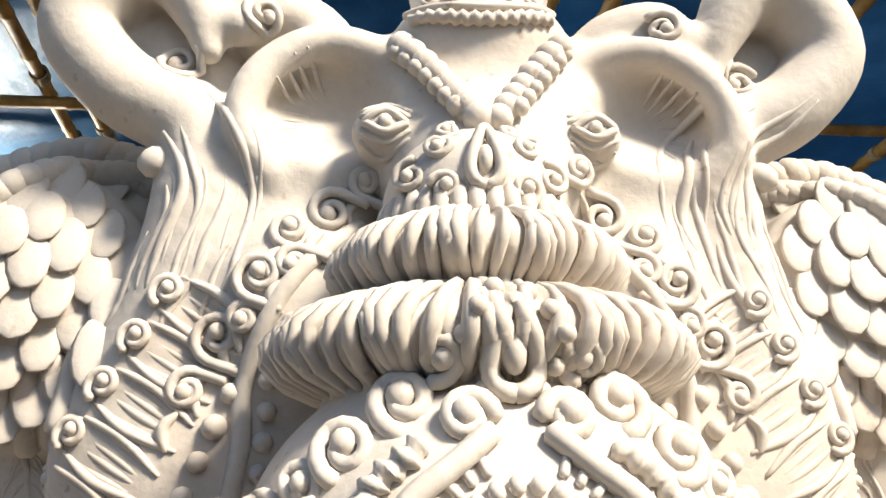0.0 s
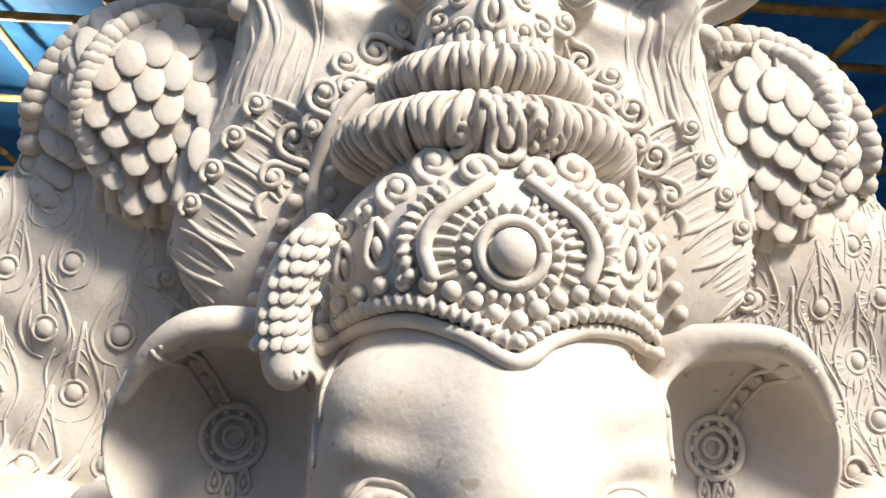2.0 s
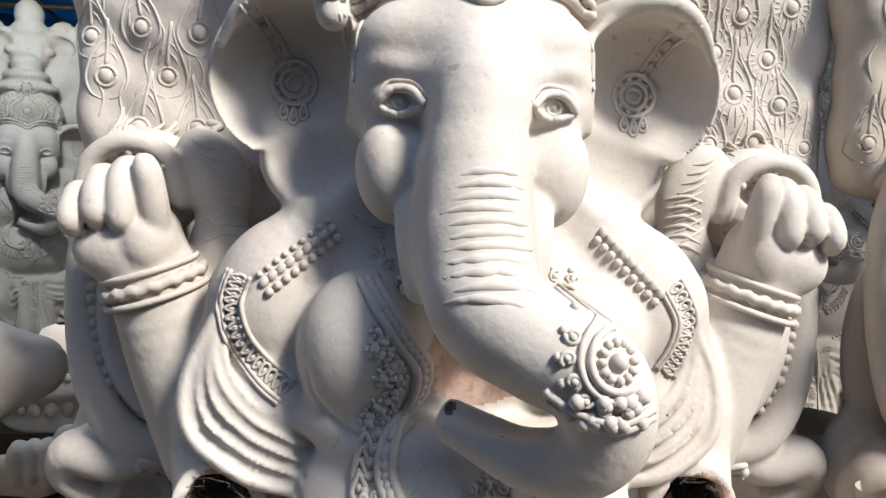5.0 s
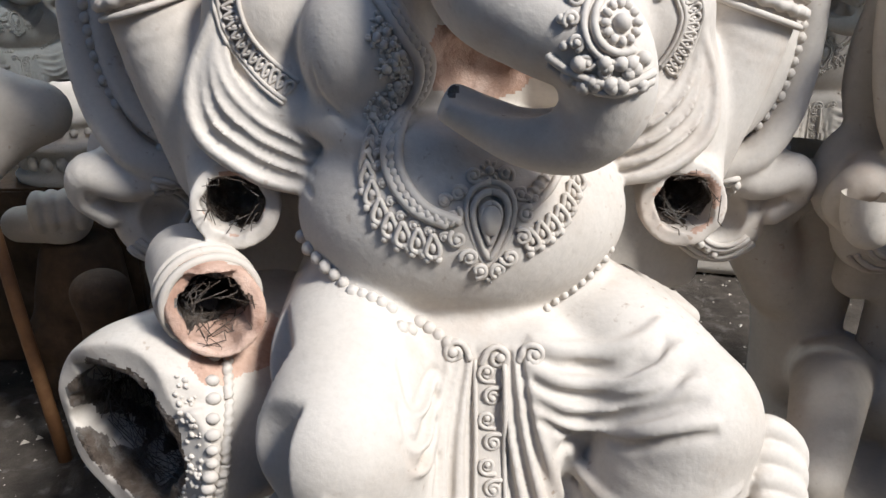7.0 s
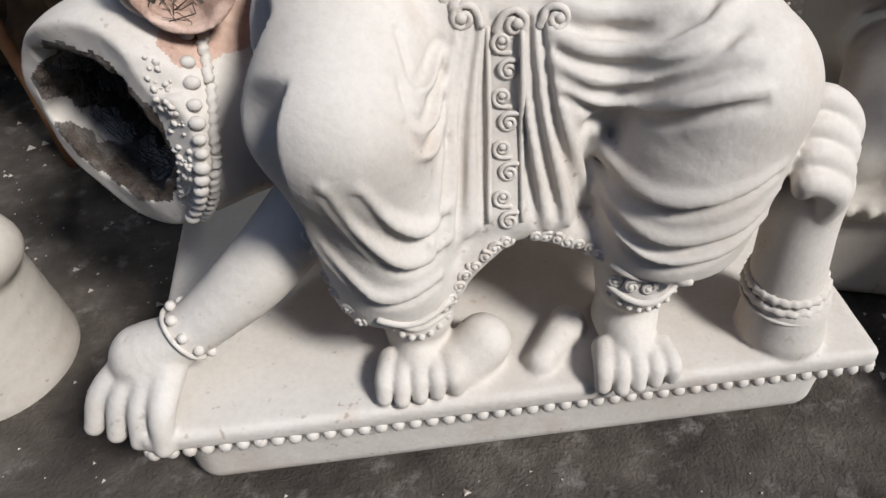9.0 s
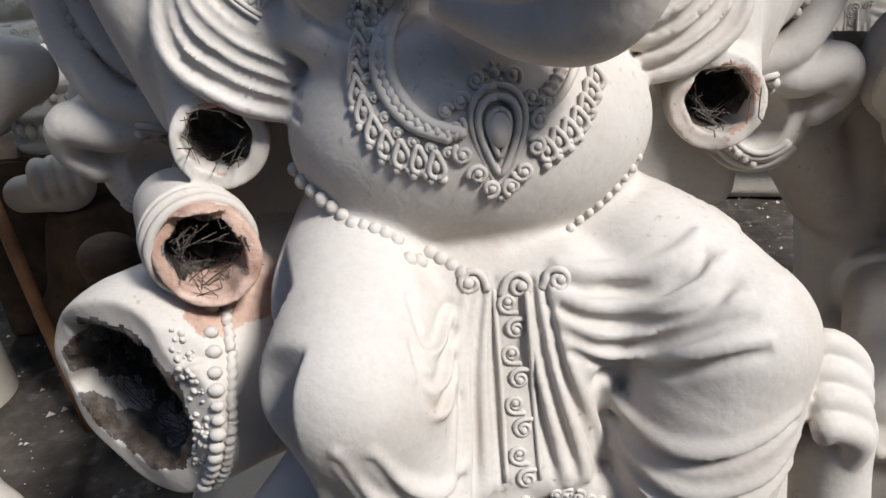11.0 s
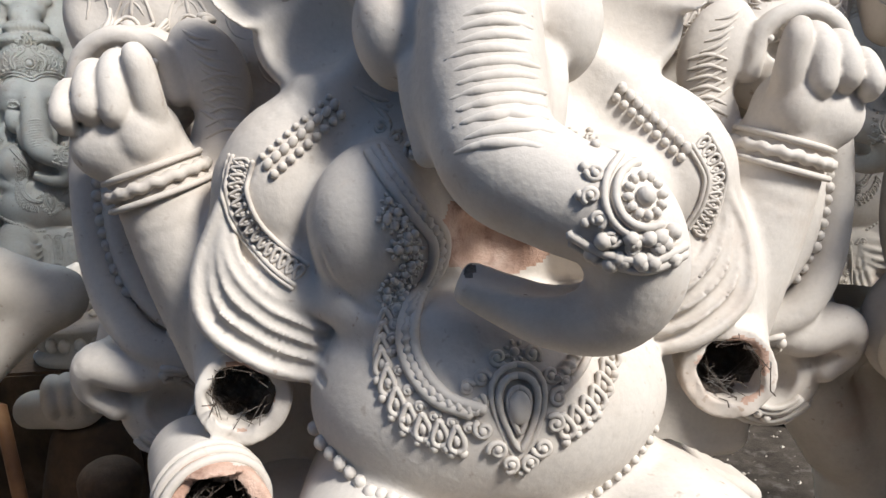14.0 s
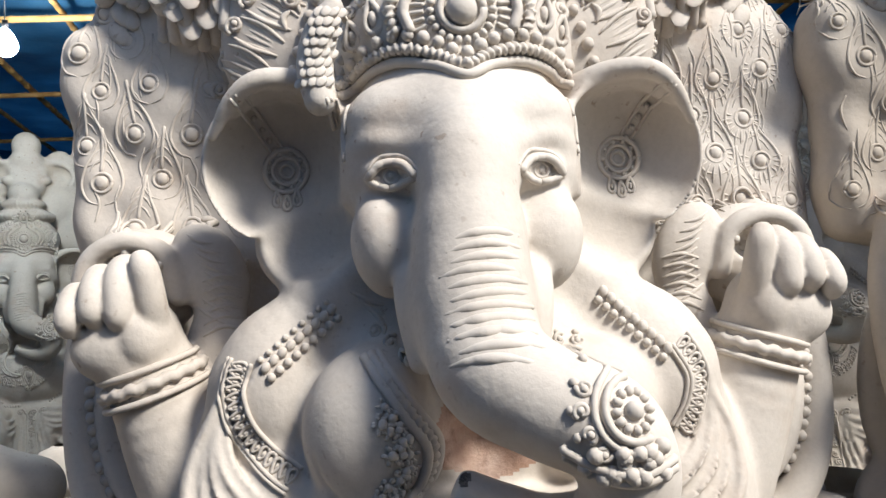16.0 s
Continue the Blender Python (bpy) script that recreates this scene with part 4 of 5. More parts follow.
    # the small head's garland, brows and cap
    for s in (-1, 1):
        o.beads([(0.02 + s * 0.135, 3.165), (0.02 + s * 0.085, 3.10), (0.02 + s * 0.04, 3.03), (0.02 + s * 0.015, 2.985)], 0.026, 0.026, 0.8, 0.010)
        o.beads([(0.02 + s * 0.145, 3.15), (0.02 + s * 0.095, 3.08), (0.02 + s * 0.05, 3.01)], 0.015, 0.022, 0.8, 0.022)
        ex, ez = 0.03 + s * 0.17, 3.00
        o.line([(ex - 0.035, ez), (ex, ez + 0.02), (ex + 0.035, ez)], 0.007, 0.8, 0.002)
        o.line([(ex - 0.035, ez), (ex, ez - 0.018), (ex + 0.035, ez)], 0.007, 0.8, 0.002)
        o.bead((ex, float(o.clay.front(ex, ez, 0.8)), ez), (0.012, 0.008, 0.012))
        for k in range(2):
            o.line([(ex - 0.04, ez - 0.012 - 0.014 * k), (ex, ez - 0.032 - 0.016 * k), (ex + 0.04, ez - 0.012 - 0.014 * k)], 0.005, 0.8, -0.001, n=5)
            o.line([(ex - 0.04, ez + 0.012 + 0.014 * k), (ex, ez + 0.030 + 0.016 * k), (ex + 0.04, ez + 0.012 + 0.014 * k)], 0.005, 0.8, -0.001, n=5)
        for k in range(9):      # creases of the ear
            a = -0.9 + 0.25 * k
            o.line([(0.04 + s * (0.27 + 0.05 * math.cos(a)), 3.07 + 0.05 * math.sin(a)), (0.04 + s * (0.27 + 0.075 * math.cos(a)), 3.07 + 0.075 * math.sin(a)), (0.04 + s * (0.27 + 0.10 * math.cos(a)), 3.07 + 0.10 * math.sin(a))], 0.005, 0.9, -0.002, n=3, taper=True)
        for k in range(15):      # strands down the bird's neck, each over a part of its length
            off = 0.0125 * (k - 7) + random.uniform(-0.006, 0.006)
            path = spline([(0.50 + off, 2.66), (0.455 + off * 1.1, 2.76), (0.42 + off, 2.88), (0.45 + off * 0.9, 3.01 - off * 0.3), (0.56 + off * 0.3, 3.10 - off * 0.9), (0.65 + off * 0.5, 3.17 - off * 0.6)], 6)
            a = random.choice((0, 0, 5, 9))
            b = a + random.choice((12, 16, 20))
            piece = path[a:b]
            piece = piece + np.column_stack([0.006 * np.sin(np.arange(len(piece)) * 0.7 + k), 0 * piece[:, 1]])
            o.line([(s * u, w) for u, w in piece[::2]], random.uniform(0.006, 0.012), 0.95, -0.0045, n=4, taper=True)
        o.spiral(s * 0.50, 3.15, 0.042, 0.9, s, 0.5, 1.5, 0.009, 0.008)
        o.spiral(s * 0.355, 3.235, 0.034, 0.9, -s, 2.5, 1.5, 0.009, 0.008)
    o.line([(-0.10, 3.215), (0.02, 3.19), (0.14, 3.215)], 0.012, 0.8, 0.004, twist=50, n=24)
    o.line([(-0.11, 3.24), (0.02, 3.215), (0.15, 3.24)], 0.008, 0.8, 0.004)
    for k in range(5):
        o.spiral(-0.07 + 0.045 * k, 3.255, 0.017, 0.8, 1 if k % 2 else -1, 1.0, 1.3, 0.006, 0.006)
    for k in range(7):
        x = 0.02 + 0.038 * (k - 3)
        o.line([(x, 3.29), (0.02 + (x - 0.02) * 1.05, 3.38), (0.02 + (x - 0.02) * 0.7, 3.48)], 0.013, 0.8, -0.004, taper=True)


def wings(o):
    B = 1.05
    for s in (-1, 1):
        ca, sa = math.cos(radians(28)), math.sin(radians(28))
        for row in range(6):
            for i in range(5):
                u, v = (i - 2 + 0.5 * (row % 2)) * 0.060, 0.150 - 0.066 * row
                x, z = s * (0.715 + u * ca + v * sa * 0.6), 2.785 - u * sa + v
                if abs(u) > 0.15 - 0.012 * max(0, row - 3):
                    continue
                y = float(o.clay.front(x, z, B))
                if y > 1.36:
                    continue
                o.bead((x, y - 0.003, z), (0.038 * random.uniform(0.92, 1.1), 0.0060, 0.056 * random.uniform(0.9, 1.1)), euler3(-13, s * random.uniform(4, 22), 0), 0, 7, 10)
        edge = spline([(s * 0.52, 2.965), (s * 0.62, 3.0), (s * 0.72, 2.985), (s * 0.815, 2.91), (s * 0.855, 2.81), (s * 0.86, 2.71), (s * 0.82, 2.62)], 5)
        for x, z in edge:
            o.bead((x, float(o.clay.front(x, z, B, 1.33)) - 0.004, z), (0.034, 0.026, 0.027), euler3(0, s * random.uniform(10, 50), 0), 0, 6, 9)
        rim = spline([(s * 0.58, 3.03), (s * 0.72, 3.055), (s * 0.85, 3.01), (s * 0.95, 2.92), (s * 1.01, 2.80), (s * 1.03, 2.70)], 4)
        for x, z in rim:
            o.bead((x, float(o.clay.front(x, z, 1.2, 1.36)) - 0.002, z), (0.040, 0.026, 0.032), euler3(0, s * 30, 0), 0, 6, 9)
        for row in range(3):
            for i in range(6):
                x, z = s * (0.86 + 0.035 * row + 0.012 * i), 2.96 - 0.058 * i - 0.045 * row
                o.bead((x, float(o.clay.front(x, z, 1.2, 1.38)) - 0.001, z), (0.032, 0.012, 0.050), euler3(-14, s * 35, 0), 0, 6, 9)
        for i in range(6):      # long feathers at the wing's foot
            x = s * (0.62 + 0.042 * i)
            o.line([(x, 2.66 - 0.01 * i), (x + s * 0.006, 2.58), (x + s * 0.012, 2.505 + 0.012 * abs(i - 2))], 0.021, B, -0.004, n=4)


def panel_feathers(o):
    B = 1.2
    for s in (-1, 1):
        for row in range(7):
            for col in range(5):
                x = s * (0.38 + 0.165 * col + 0.08 * (row % 2)) + random.uniform(-0.02, 0.02)
                z = 2.67 - 0.140 * row + random.uniform(-0.025, 0.025)
                if abs(x) > 1.13 or (z > 2.52 and abs(x) < 0.95):
                    continue
                if float(o.clay.front(x, z, B)) > 1.42:
                    continue
                o.feather_eye(x, z, random.uniform(0.056, 0.072), B)
        for k in range(24):      # fine strands between the eyes
            x, z = s * random.uniform(0.42, 1.13), random.uniform(1.90, 2.64)
            d = random.uniform(-0.03, 0.03)
            o.line([(x, z), (x + d, z - 0.05), (x + d * 0.4, z - 0.11)], 0.0045, B, -0.001, n=5, taper=True, sides=5)


def jewels(o):
    # necklace and its pendant
    B = 0.33
    path = [(-0.245, 1.607), (-0.163, 1.484), (-0.118, 1.41), (-0.132, 1.335), (-0.185, 1.27), (-0.19, 1.19), (-0.139, 1.12), (-0.06, 1.088)]
    inner = [(x + 0.028, z + 0.008) for x, z in path]
    o.line(path, 0.012, B, 0.008)
    o.line(inner, 0.012, B, 0.008)
    o.line([((a + c) / 2, (b + d) / 2) for (a, b), (c, d) in zip(path, inner)], 0.012, B, 0.008, twist=48, n=20)
    o.line([(0.12, 1.115), (0.17, 1.15), (0.215, 1.205)], 0.009, B, 0.004)
    o.line([(0.115, 1.14), (0.16, 1.175), (0.19, 1.215)], 0.012, B, 0.004, twist=48, n=20)
    out = spline([(-0.225, 1.26), (-0.235, 1.18), (-0.185, 1.085), (-0.09, 1.045)], 3)
    for x, z in out:
        o.drop(x, z - 0.008, 0.019, 0.027, B, 0.0065, 0.005, 0.0)
        o.bead((x - 0.012, float(o.clay.front(x - 0.012, z - 0.040, B)) - 0.002, z - 0.040), 0.010)
        o.bead((x + 0.012, float(o.clay.front(x + 0.012, z - 0.040, B)) - 0.002, z - 0.040), 0.010)
        o.spiral(x + 0.024, z + 0.014, 0.012, B, 1, 0, 1.1, 0.005, 0.004)
    for x, z in spline([(0.13, 1.055), (0.20, 1.10), (0.245, 1.17)], 3):
        o.drop(x, z - 0.005, 0.018, 0.025, B, 0.0065, 0.005, 0.3)
        o.bead((x, float(o.clay.front(x, z - 0.04, B)) - 0.002, z - 0.040), 0.011)
    px, pz = 0.036, 1.092
    for w, h, r, lift in ((0.026, 0.046, 0.006, 0.012), (0.048, 0.076, 0.008, 0.008), (0.066, 0.102, 0.007, 0.005)):
        o.drop(px, pz - 0.25 * (h - 0.046), w, h, B, r, lift, 0.0, False, -1)
    o.bead((px, float(o.clay.front(px, pz, B)) - 0.010, pz + 0.006), (0.024, 0.018, 0.036), rings=8, sides=12)
    for s in (-1, 1):
        for k, (dx, dz, size) in enumerate(((0.070, 0.06, 0.018), (0.082, 0.015, 0.019), (0.072, -0.035, 0.02), (0.045, -0.08, 0.021), (0.022, -0.112, 0.019), (0.035, 0.098, 0.018), (0.10, 0.045, 0.014))):
            o.spiral(px + s * dx, pz + dz, size, B, s * (1 if k % 2 else -1), k * 1.1, 1.3, 0.0065, 0.006)
    o.rosette(px, pz + 0.105, 0.024, B, 7)
    o.rosette(px, pz - 0.135, 0.017, B, 6)
    # flower clusters on the breast
    for x, z in spline([(-0.19, 1.49), (-0.175, 1.44), (-0.165, 1.39), (-0.19, 1.33), (-0.21, 1.29)], 2):
        for k in range(4):
            xx, zz = x + random.uniform(-0.035, 0.02), z + random.uniform(-0.022, 0.022)
            o.rosette(xx, zz, random.uniform(0.017, 0.025), B, 6, 0.009)
    for k in range(9):
        t = k / 8
        x, z = -0.475 + 0.15 * t, 1.585 + 0.125 * t
        o.bead((x, float(o.clay.front(x, z, 0.5)) - 0.004, z), (0.011, 0.009, 0.015), euler3(0, 30, 0))
        o.bead((x + 0.014, float(o.clay.front(x + 0.014, z - 0.022, 0.5)) - 0.004, z - 0.022), 0.011)
        o.bead((x - 0.012, float(o.clay.front(x - 0.012, z + 0.018, 0.5)) - 0.003, z + 0.018), 0.008)
        xr = 0.335 + 0.13 * t
        o.bead((xr, float(o.clay.front(xr, 1.72 - 0.14 * t, 0.5)) - 0.004, 1.72 - 0.14 * t), (0.012, 0.010, 0.015))
        o.bead((xr - 0.014, float(o.clay.front(xr - 0.014, 1.70 - 0.14 * t, 0.5)) - 0.004, 1.70 - 0.14 * t), 0.011)
    # shawl borders: a band of small drops between two cords
    for s, pts in ((-1, [(-0.535, 1.60), (-0.552, 1.53), (-0.53, 1.45), (-0.48, 1.385), (-0.415, 1.335)]), (1, [(0.50, 1.60), (0.54, 1.52), (0.53, 1.44), (0.50, 1.38)])):
        p = spline(pts, 8)
        d = np.gradient(p, axis=0)
        n = np.column_stack([d[:, 1], -d[:, 0]]) / np.linalg.norm(d, axis=1)[:, None]
        for w, r in ((-0.026, 0.006), (0.026, 0.006), (0.036, 0.005)):
            o.line([tuple(v) for v in (p + n * w)[::4]], r, 0.5, 0.004)
        for i in range(1, len(p) - 1, 2):
            tilt = math.atan2(d[i, 1], d[i, 0])
            o.drop(p[i, 0], p[i, 1], 0.011, 0.018, 0.5, 0.0045, 0.004, tilt + math.pi)
            q = p[i] + n[i] * -0.015 + d[i] * 0.5
            o.bead((q[0], float(o.clay.front(q[0], q[1], 0.5)) - 0.002, q[1]), 0.006)
    # collar folds at the neck
    for k in range(5):
        o.line([(-0.30 + 0.02 * k, 1.77 - 0.02 * k), (-0.25 + 0.012 * k, 1.745 - 0.02 * k), (-0.20, 1.735 - 0.022 * k)], 0.007, 0.5, 0.0, taper=True)
    for k in range(3):
        o.spiral(-0.22 + 0.035 * k, 1.655 - 0.025 * k, 0.018, 0.5, 1, k, 1.4, 0.006, 0.003)
    # trunk jewel
    T = 0.05
    tx, tz = 0.222, 1.530
    y = float(o.clay.front(tx, tz, T))
    o.bead((tx, y - 0.003, tz), (0.017, 0.015, 0.017), rings=8, sides=12)
    for k in range(12):
        a = 2 * math.pi * k / 12
        xx, zz = tx + 0.031 * math.cos(a), tz + 0.031 * math.sin(a)
        o.bead((xx, float(o.clay.front(xx, zz, T)) - 0.003, zz), (0.010, 0.008, 0.008), euler3(0, -math.degrees(a), 0))
    a = np.linspace(1.2, 5.2, 24)
    for rad, r in ((0.050, 0.008), (0.068, 0.007)):
        o.cord(o.on(tx + rad * np.cos(a), tz + rad * np.sin(a), T, 0.003), r, 6)
    for k in range(9):
        b = 1.3 + 3.6 * k / 8
        xx, zz = tx + 0.088 * math.cos(b), tz + 0.086 * math.sin(b)
        o.spiral(xx, zz, 0.015, T, 1 if k % 2 else -1, k, 1.2, 0.0055, 0.004)
        xx, zz = tx + 0.106 * math.cos(b), tz + 0.102 * math.sin(b)
        o.bead((xx, float(o.clay.front(xx, zz, T)) - 0.002, zz), 0.009)
    for k in range(26):
        xx, zz = tx + random.uniform(-0.085, 0.05), tz - random.uniform(0.06, 0.115)
        o.bead((xx, float(o.clay.front(xx, zz, T)) - 0.004, zz), random.uniform(0.010, 0.016))
    o.line([(0.105, 1.455), (0.15, 1.425), (0.22, 1.41), (0.29, 1.43)], 0.009, T, 0.004)
    o.line([(0.10, 1.47), (0.15, 1.44), (0.22, 1.425), (0.29, 1.445)], 0.009, T, 0.006)
    # creases across the trunk
    for i in range(11):
        z, w = 1.85 - 0.0235 * i, 0.088 - 0.003 * abs(i - 6)
        x = 0.006 + random.uniform(-0.012, 0.012)
        o.line([(x - w, z - 0.012), (x - 0.4 * w, z + 0.001), (x + 0.3 * w, z + 0.004), (x + w, z - 0.006)], 0.0122, T, -0.0075, n=8, taper=True, sides=10)
    # belt
    for k in range(17):      # lies in the crease over the thigh
        x = -0.41 + 0.0225 * k
        zs = np.linspace(0.74, 1.0, 53)
        ys = o.clay.front(np.full(53, x), zs, 0.3)
        step = np.diff(ys)
        i = int(step.argmax())
        z = float(zs[i + 1]) if step[i] > 0.015 else 0.975 - 0.57 * (x + 0.41)
        z = max(z, 0.965 - 0.60 * (x + 0.41)) + 0.010
        o.bead((x, float(o.clay.front(x, z + 0.012, 0.3)) - 0.006, z), 0.0175 * random.uniform(0.92, 1.08))
    o.beads([(0.20, 0.83), (0.29, 0.895), (0.36, 0.965)], 0.011, 0.023, 0.2, 0.002)
    # eyes and earrings
    for s in (-1, 1):
        ex, ez = s * 0.168, 2.0
        o.line([(ex - 0.052, ez - 0.004), (ex - 0.028, ez + 0.022), (ex, ez + 0.028), (ex + 0.028, ez + 0.020), (ex + 0.052, ez - 0.008)], 0.0105, 0.5, 0.005)
        o.line([(ex - 0.052, ez - 0.006), (ex - 0.025, ez - 0.022), (ex + 0.005, ez - 0.026), (ex + 0.052, ez - 0.012)], 0.0085, 0.5, 0.002)
        o.line([(ex - 0.06, ez + 0.006), (ex - 0.032, ez + 0.040), (ex, ez + 0.046), (ex + 0.034, ez + 0.036), (ex + 0.06, ez + 0.002)], 0.006, 0.5, 0.0, taper=True)
        o.ring(ex, ez, 0.0165, 0.0035, 0.5, 0.0)
        o.bead((ex, float(o.clay.front(ex, ez, 0.5)) + 0.002, ez), (0.008, 0.005, 0.008))
        ax, az = s * 0.440, 2.070
        for rad, r in ((0.018, 0.005), (0.036, 0.006), (0.056, 0.007)):
            o.ring(ax, az, rad, r, 0.8, 0.004)
        for k in range(10):
            a = 2 * math.pi * k / 10
            xx, zz = ax + 0.046 * math.cos(a), az + 0.046 * math.sin(a)
            o.bead((xx, float(o.clay.front(xx, zz, 0.8)) - 0.003, zz), 0.0075)
        for k in (-1, 0, 1):
            o.drop(ax + k * 0.026, az - 0.085 + 0.012 * abs(k), 0.012, 0.02, 0.8, 0.005, 0.004)
        strap = [(s * 0.525, 2.225), (s * 0.50, 2.185), (s * 0.465, 2.125)]
        for w in (-0.014, 0.014):
            o.line([(x + w, z - w * 0.5 * s) for x, z in strap], 0.005, 0.8, 0.002)
        o.beads(strap, 0.008, 0.02, 0.8, 0.003)
        # wrist ropes, finger nails
        ax3 = (s * 0.27, -0.07, 0.9)
        o.hoop((s * 0.815, 1.04, 1.545), ax3, 0.126, 0.016, twist=22)
        o.hoop((s * 0.805, 1.04, 1.512), ax3, 0.133, 0.009)
        o.hoop((s * 0.826, 1.04, 1.580), ax3, 0.124, 0.009)
        o.beads([(s * 0.81, 1.845), (s * 0.85, 1.875), (s * 0.90, 1.885), (s * 0.95, 1.875), (s * 0.99, 1.84)], 0.014, 0.026, 1.0, 0.0)
        for k in range(9):       # feathered sleeve beside the hand
            t = k / 10
            x, z = s * (0.745 - 0.05 * math.sin(math.pi * t)), 1.93 - 0.26 * t
            o.line([(x, z), (x - s * 0.035, z - 0.022), (x - s * 0.075, z - 0.03 - 0.02 * t)], 0.0065, 0.95, -0.001, n=4, taper=True)
        o.spiral(s * 0.72, 1.95, 0.034, 0.95, s, 2.0, 1.5, 0.011, 0.01)
        # scrolls of the frame
        o.beads([(s * 1.035, 1.64), (s * 1.047, 1.47), (s * 1.005, 1.26), (s * 0.92, 1.13), (s * 0.84, 1.08)], 0.017, 0.033, 1.05, 0.0)
        for k in range(5):
            a = np.linspace(1.7, 5.6, 24) if s > 0 else np.linspace(-2.46, 1.44, 24)
            rad = 0.095 + 0.017 * k
            if k != 2:
                o.cord(o.on(s * 0.92 + rad * np.cos(a), 0.845 + rad * np.sin(a), 1.0, 0.004), 0.010, 6)
        o.beads([(s * 0.92 - s * 0.02, 0.98), (s * 0.80, 0.90), (s * 0.80, 0.80), (s * 0.90, 0.715)], 0.016, 0.03, 1.0, 0.004)
        for k in range(6):      # ribbed sash behind the shoulder
            o.line([(s * 0.60, 1.80 - 0.028 * k), (s * 0.65, 1.81 - 0.028 * k), (s * 0.70, 1.795 - 0.03 * k)], 0.007, 1.0, 0.0, n=4, taper=True)
        for k in range(4):
            a = 0.5 + 0.5 * k
            o.line([(s * 0.86, 1.24 + 0.06 * k), (s * 0.93, 1.30 + 0.06 * k), (s * 0.95, 1.38 + 0.06 * k)], 0.022, 1.1, 0.0, n=4, taper=True)
    # knots and hems of the lower cloth
    for x, z, size, turn in ((-0.035, 0.762, 0.028, 1), (0.068, 0.748, 0.030, -1), (0.150, 0.765, 0.026, -1)):
        o.spiral(x, z, size, 0.15, turn, 1.57 - 1.2 * turn, 1.4, 0.009, 0.002, tail=0.03)
    for hem in ([(0.05, 0.295), (0.0, 0.262), (-0.045, 0.215), (-0.08, 0.16)], [(0.12, 0.30), (0.17, 0.28), (0.225, 0.25), (0.275, 0.225)], [(-0.418, 0.42), (-0.412, 0.34), (-0.388, 0.26), (-0.352, 0.19), (-0.30, 0.13)]):
        for k, (x, z) in enumerate(spline(hem, 2)):
            o.spiral(x, z, 0.017, 0.15, 1 if k % 2 else -1, 0.9 * k, 1.3, 0.0055, 0.002)
    for k in range(8):
        o.spiral(0.048 + (0.007 if k % 2 else -0.007), 0.715 - 0.052 * k, 0.021, 0.15, 1 if k % 2 else -1, 1.57 * (1 if k % 2 else -1), 1.5, 0.006, 0.004, tail=0.02)
    for w in (-0.034, 0.034):
        o.line([(0.048 + w, 0.74), (0.048 + w, 0.55), (0.048 + w * 1.1, 0.35)], 0.006, 0.15, 0.003)
    for fx, fz, n in ((-0.17, 0.115, 5), (0.385, 0.17, 5)):
        for h in (-0.035, 0.035):
            o.line([(fx - 0.085, fz + h + 0.012), (fx, fz + h - 0.01), (fx + 0.085, fz + h + 0.012)], 0.009, 0.1, 0.002)
        for k in range(n):
            o.spiral(fx + 0.036 * (k - 2), fz, 0.018, 0.1, 1 if k % 2 else -1, 1.0, 1.4, 0.006, 0.003)
        o.beads([(fx - 0.08, fz - 0.05), (fx, fz - 0.075), (fx + 0.08, fz - 0.05)], 0.009, 0.02, 0.1, 0.002)
    # bolster's seam: a row of beads with a cord beside it
    seam = [(-0.628, 0.70), (-0.612, 0.60), (-0.618, 0.48), (-0.655, 0.36), (-0.70, 0.28)]
    o.beads(seam, 0.019, 0.031, 0.35, 0.006, (1.0, 0.8, 0.75))
    for i in range(2):
        o.line([(x + 0.028, z) for x, z in seam[2 * i:2 * i + 3]], 0.013, 0.35, 0.004, twist=45, n=24)
    # loose fibres in the broken ends, and crumbs along the torn edge
    for mouth, into, rad, count in (((-0.578, 0.70, 1.055), (-0.02, 0.15, 0.02), 0.075, 34), ((0.578, 0.70, 1.055), (0.02, 0.15, 0.02), 0.075, 44), ((-0.58, 0.57, 0.815), (-0.06, 0.14, 0.03), 0.085, 80), ((-0.835, 0.665, 0.48), (0.10, 0.16, 0.0), 0.21, 420)):
        axis = Vector(into).normalized()
        u = axis.cross(Vector((0, 0, 1))).normalized()
        w = axis.cross(u)
        for k in range(count):
            a, f = random.uniform(0, 2 * math.pi), random.uniform(0.0, 1.0)
            start = Vector(mouth) + Vector(into) * f + (u * math.cos(a) + w * math.sin(a)) * rad * random.uniform(0.85, 1.05)
            turn = a + random.uniform(-1.4, 1.4)
            mid = Vector(mouth) + Vector(into) * (f + random.uniform(-0.15, 0.35)) + (u * math.cos(turn) + w * math.sin(turn)) * rad * random.uniform(0.68, 0.98)
            turn += random.uniform(-0.9, 0.9)
            end = mid + (u * math.cos(turn) + w * math.sin(turn)) * rad * random.uniform(-0.1, 0.3) - axis * random.uniform(-0.03, 0.015)
            o.cord([start, start * 0.35 + mid * 0.65, mid, mid * 0.4 + end * 0.6, end], random.uniform(0.0008, 0.0016), 4, mat=2)
    for k in range(70):
        z = random.uniform(0.31, 0.70)
        x = -0.71 + 0.05 * math.sin((z - 0.3) * 7) + random.uniform(-0.022, 0.022)
        y = float(o.clay.front(x, z, 0.35))
        if y < 0.72:
            o.bead((x, y, z), np.array((1, 0.7, 1)) * random.uniform(0.004, 0.011), euler3(random.uniform(0, 90), random.uniform(0, 90), 0), 0, 4, 6)
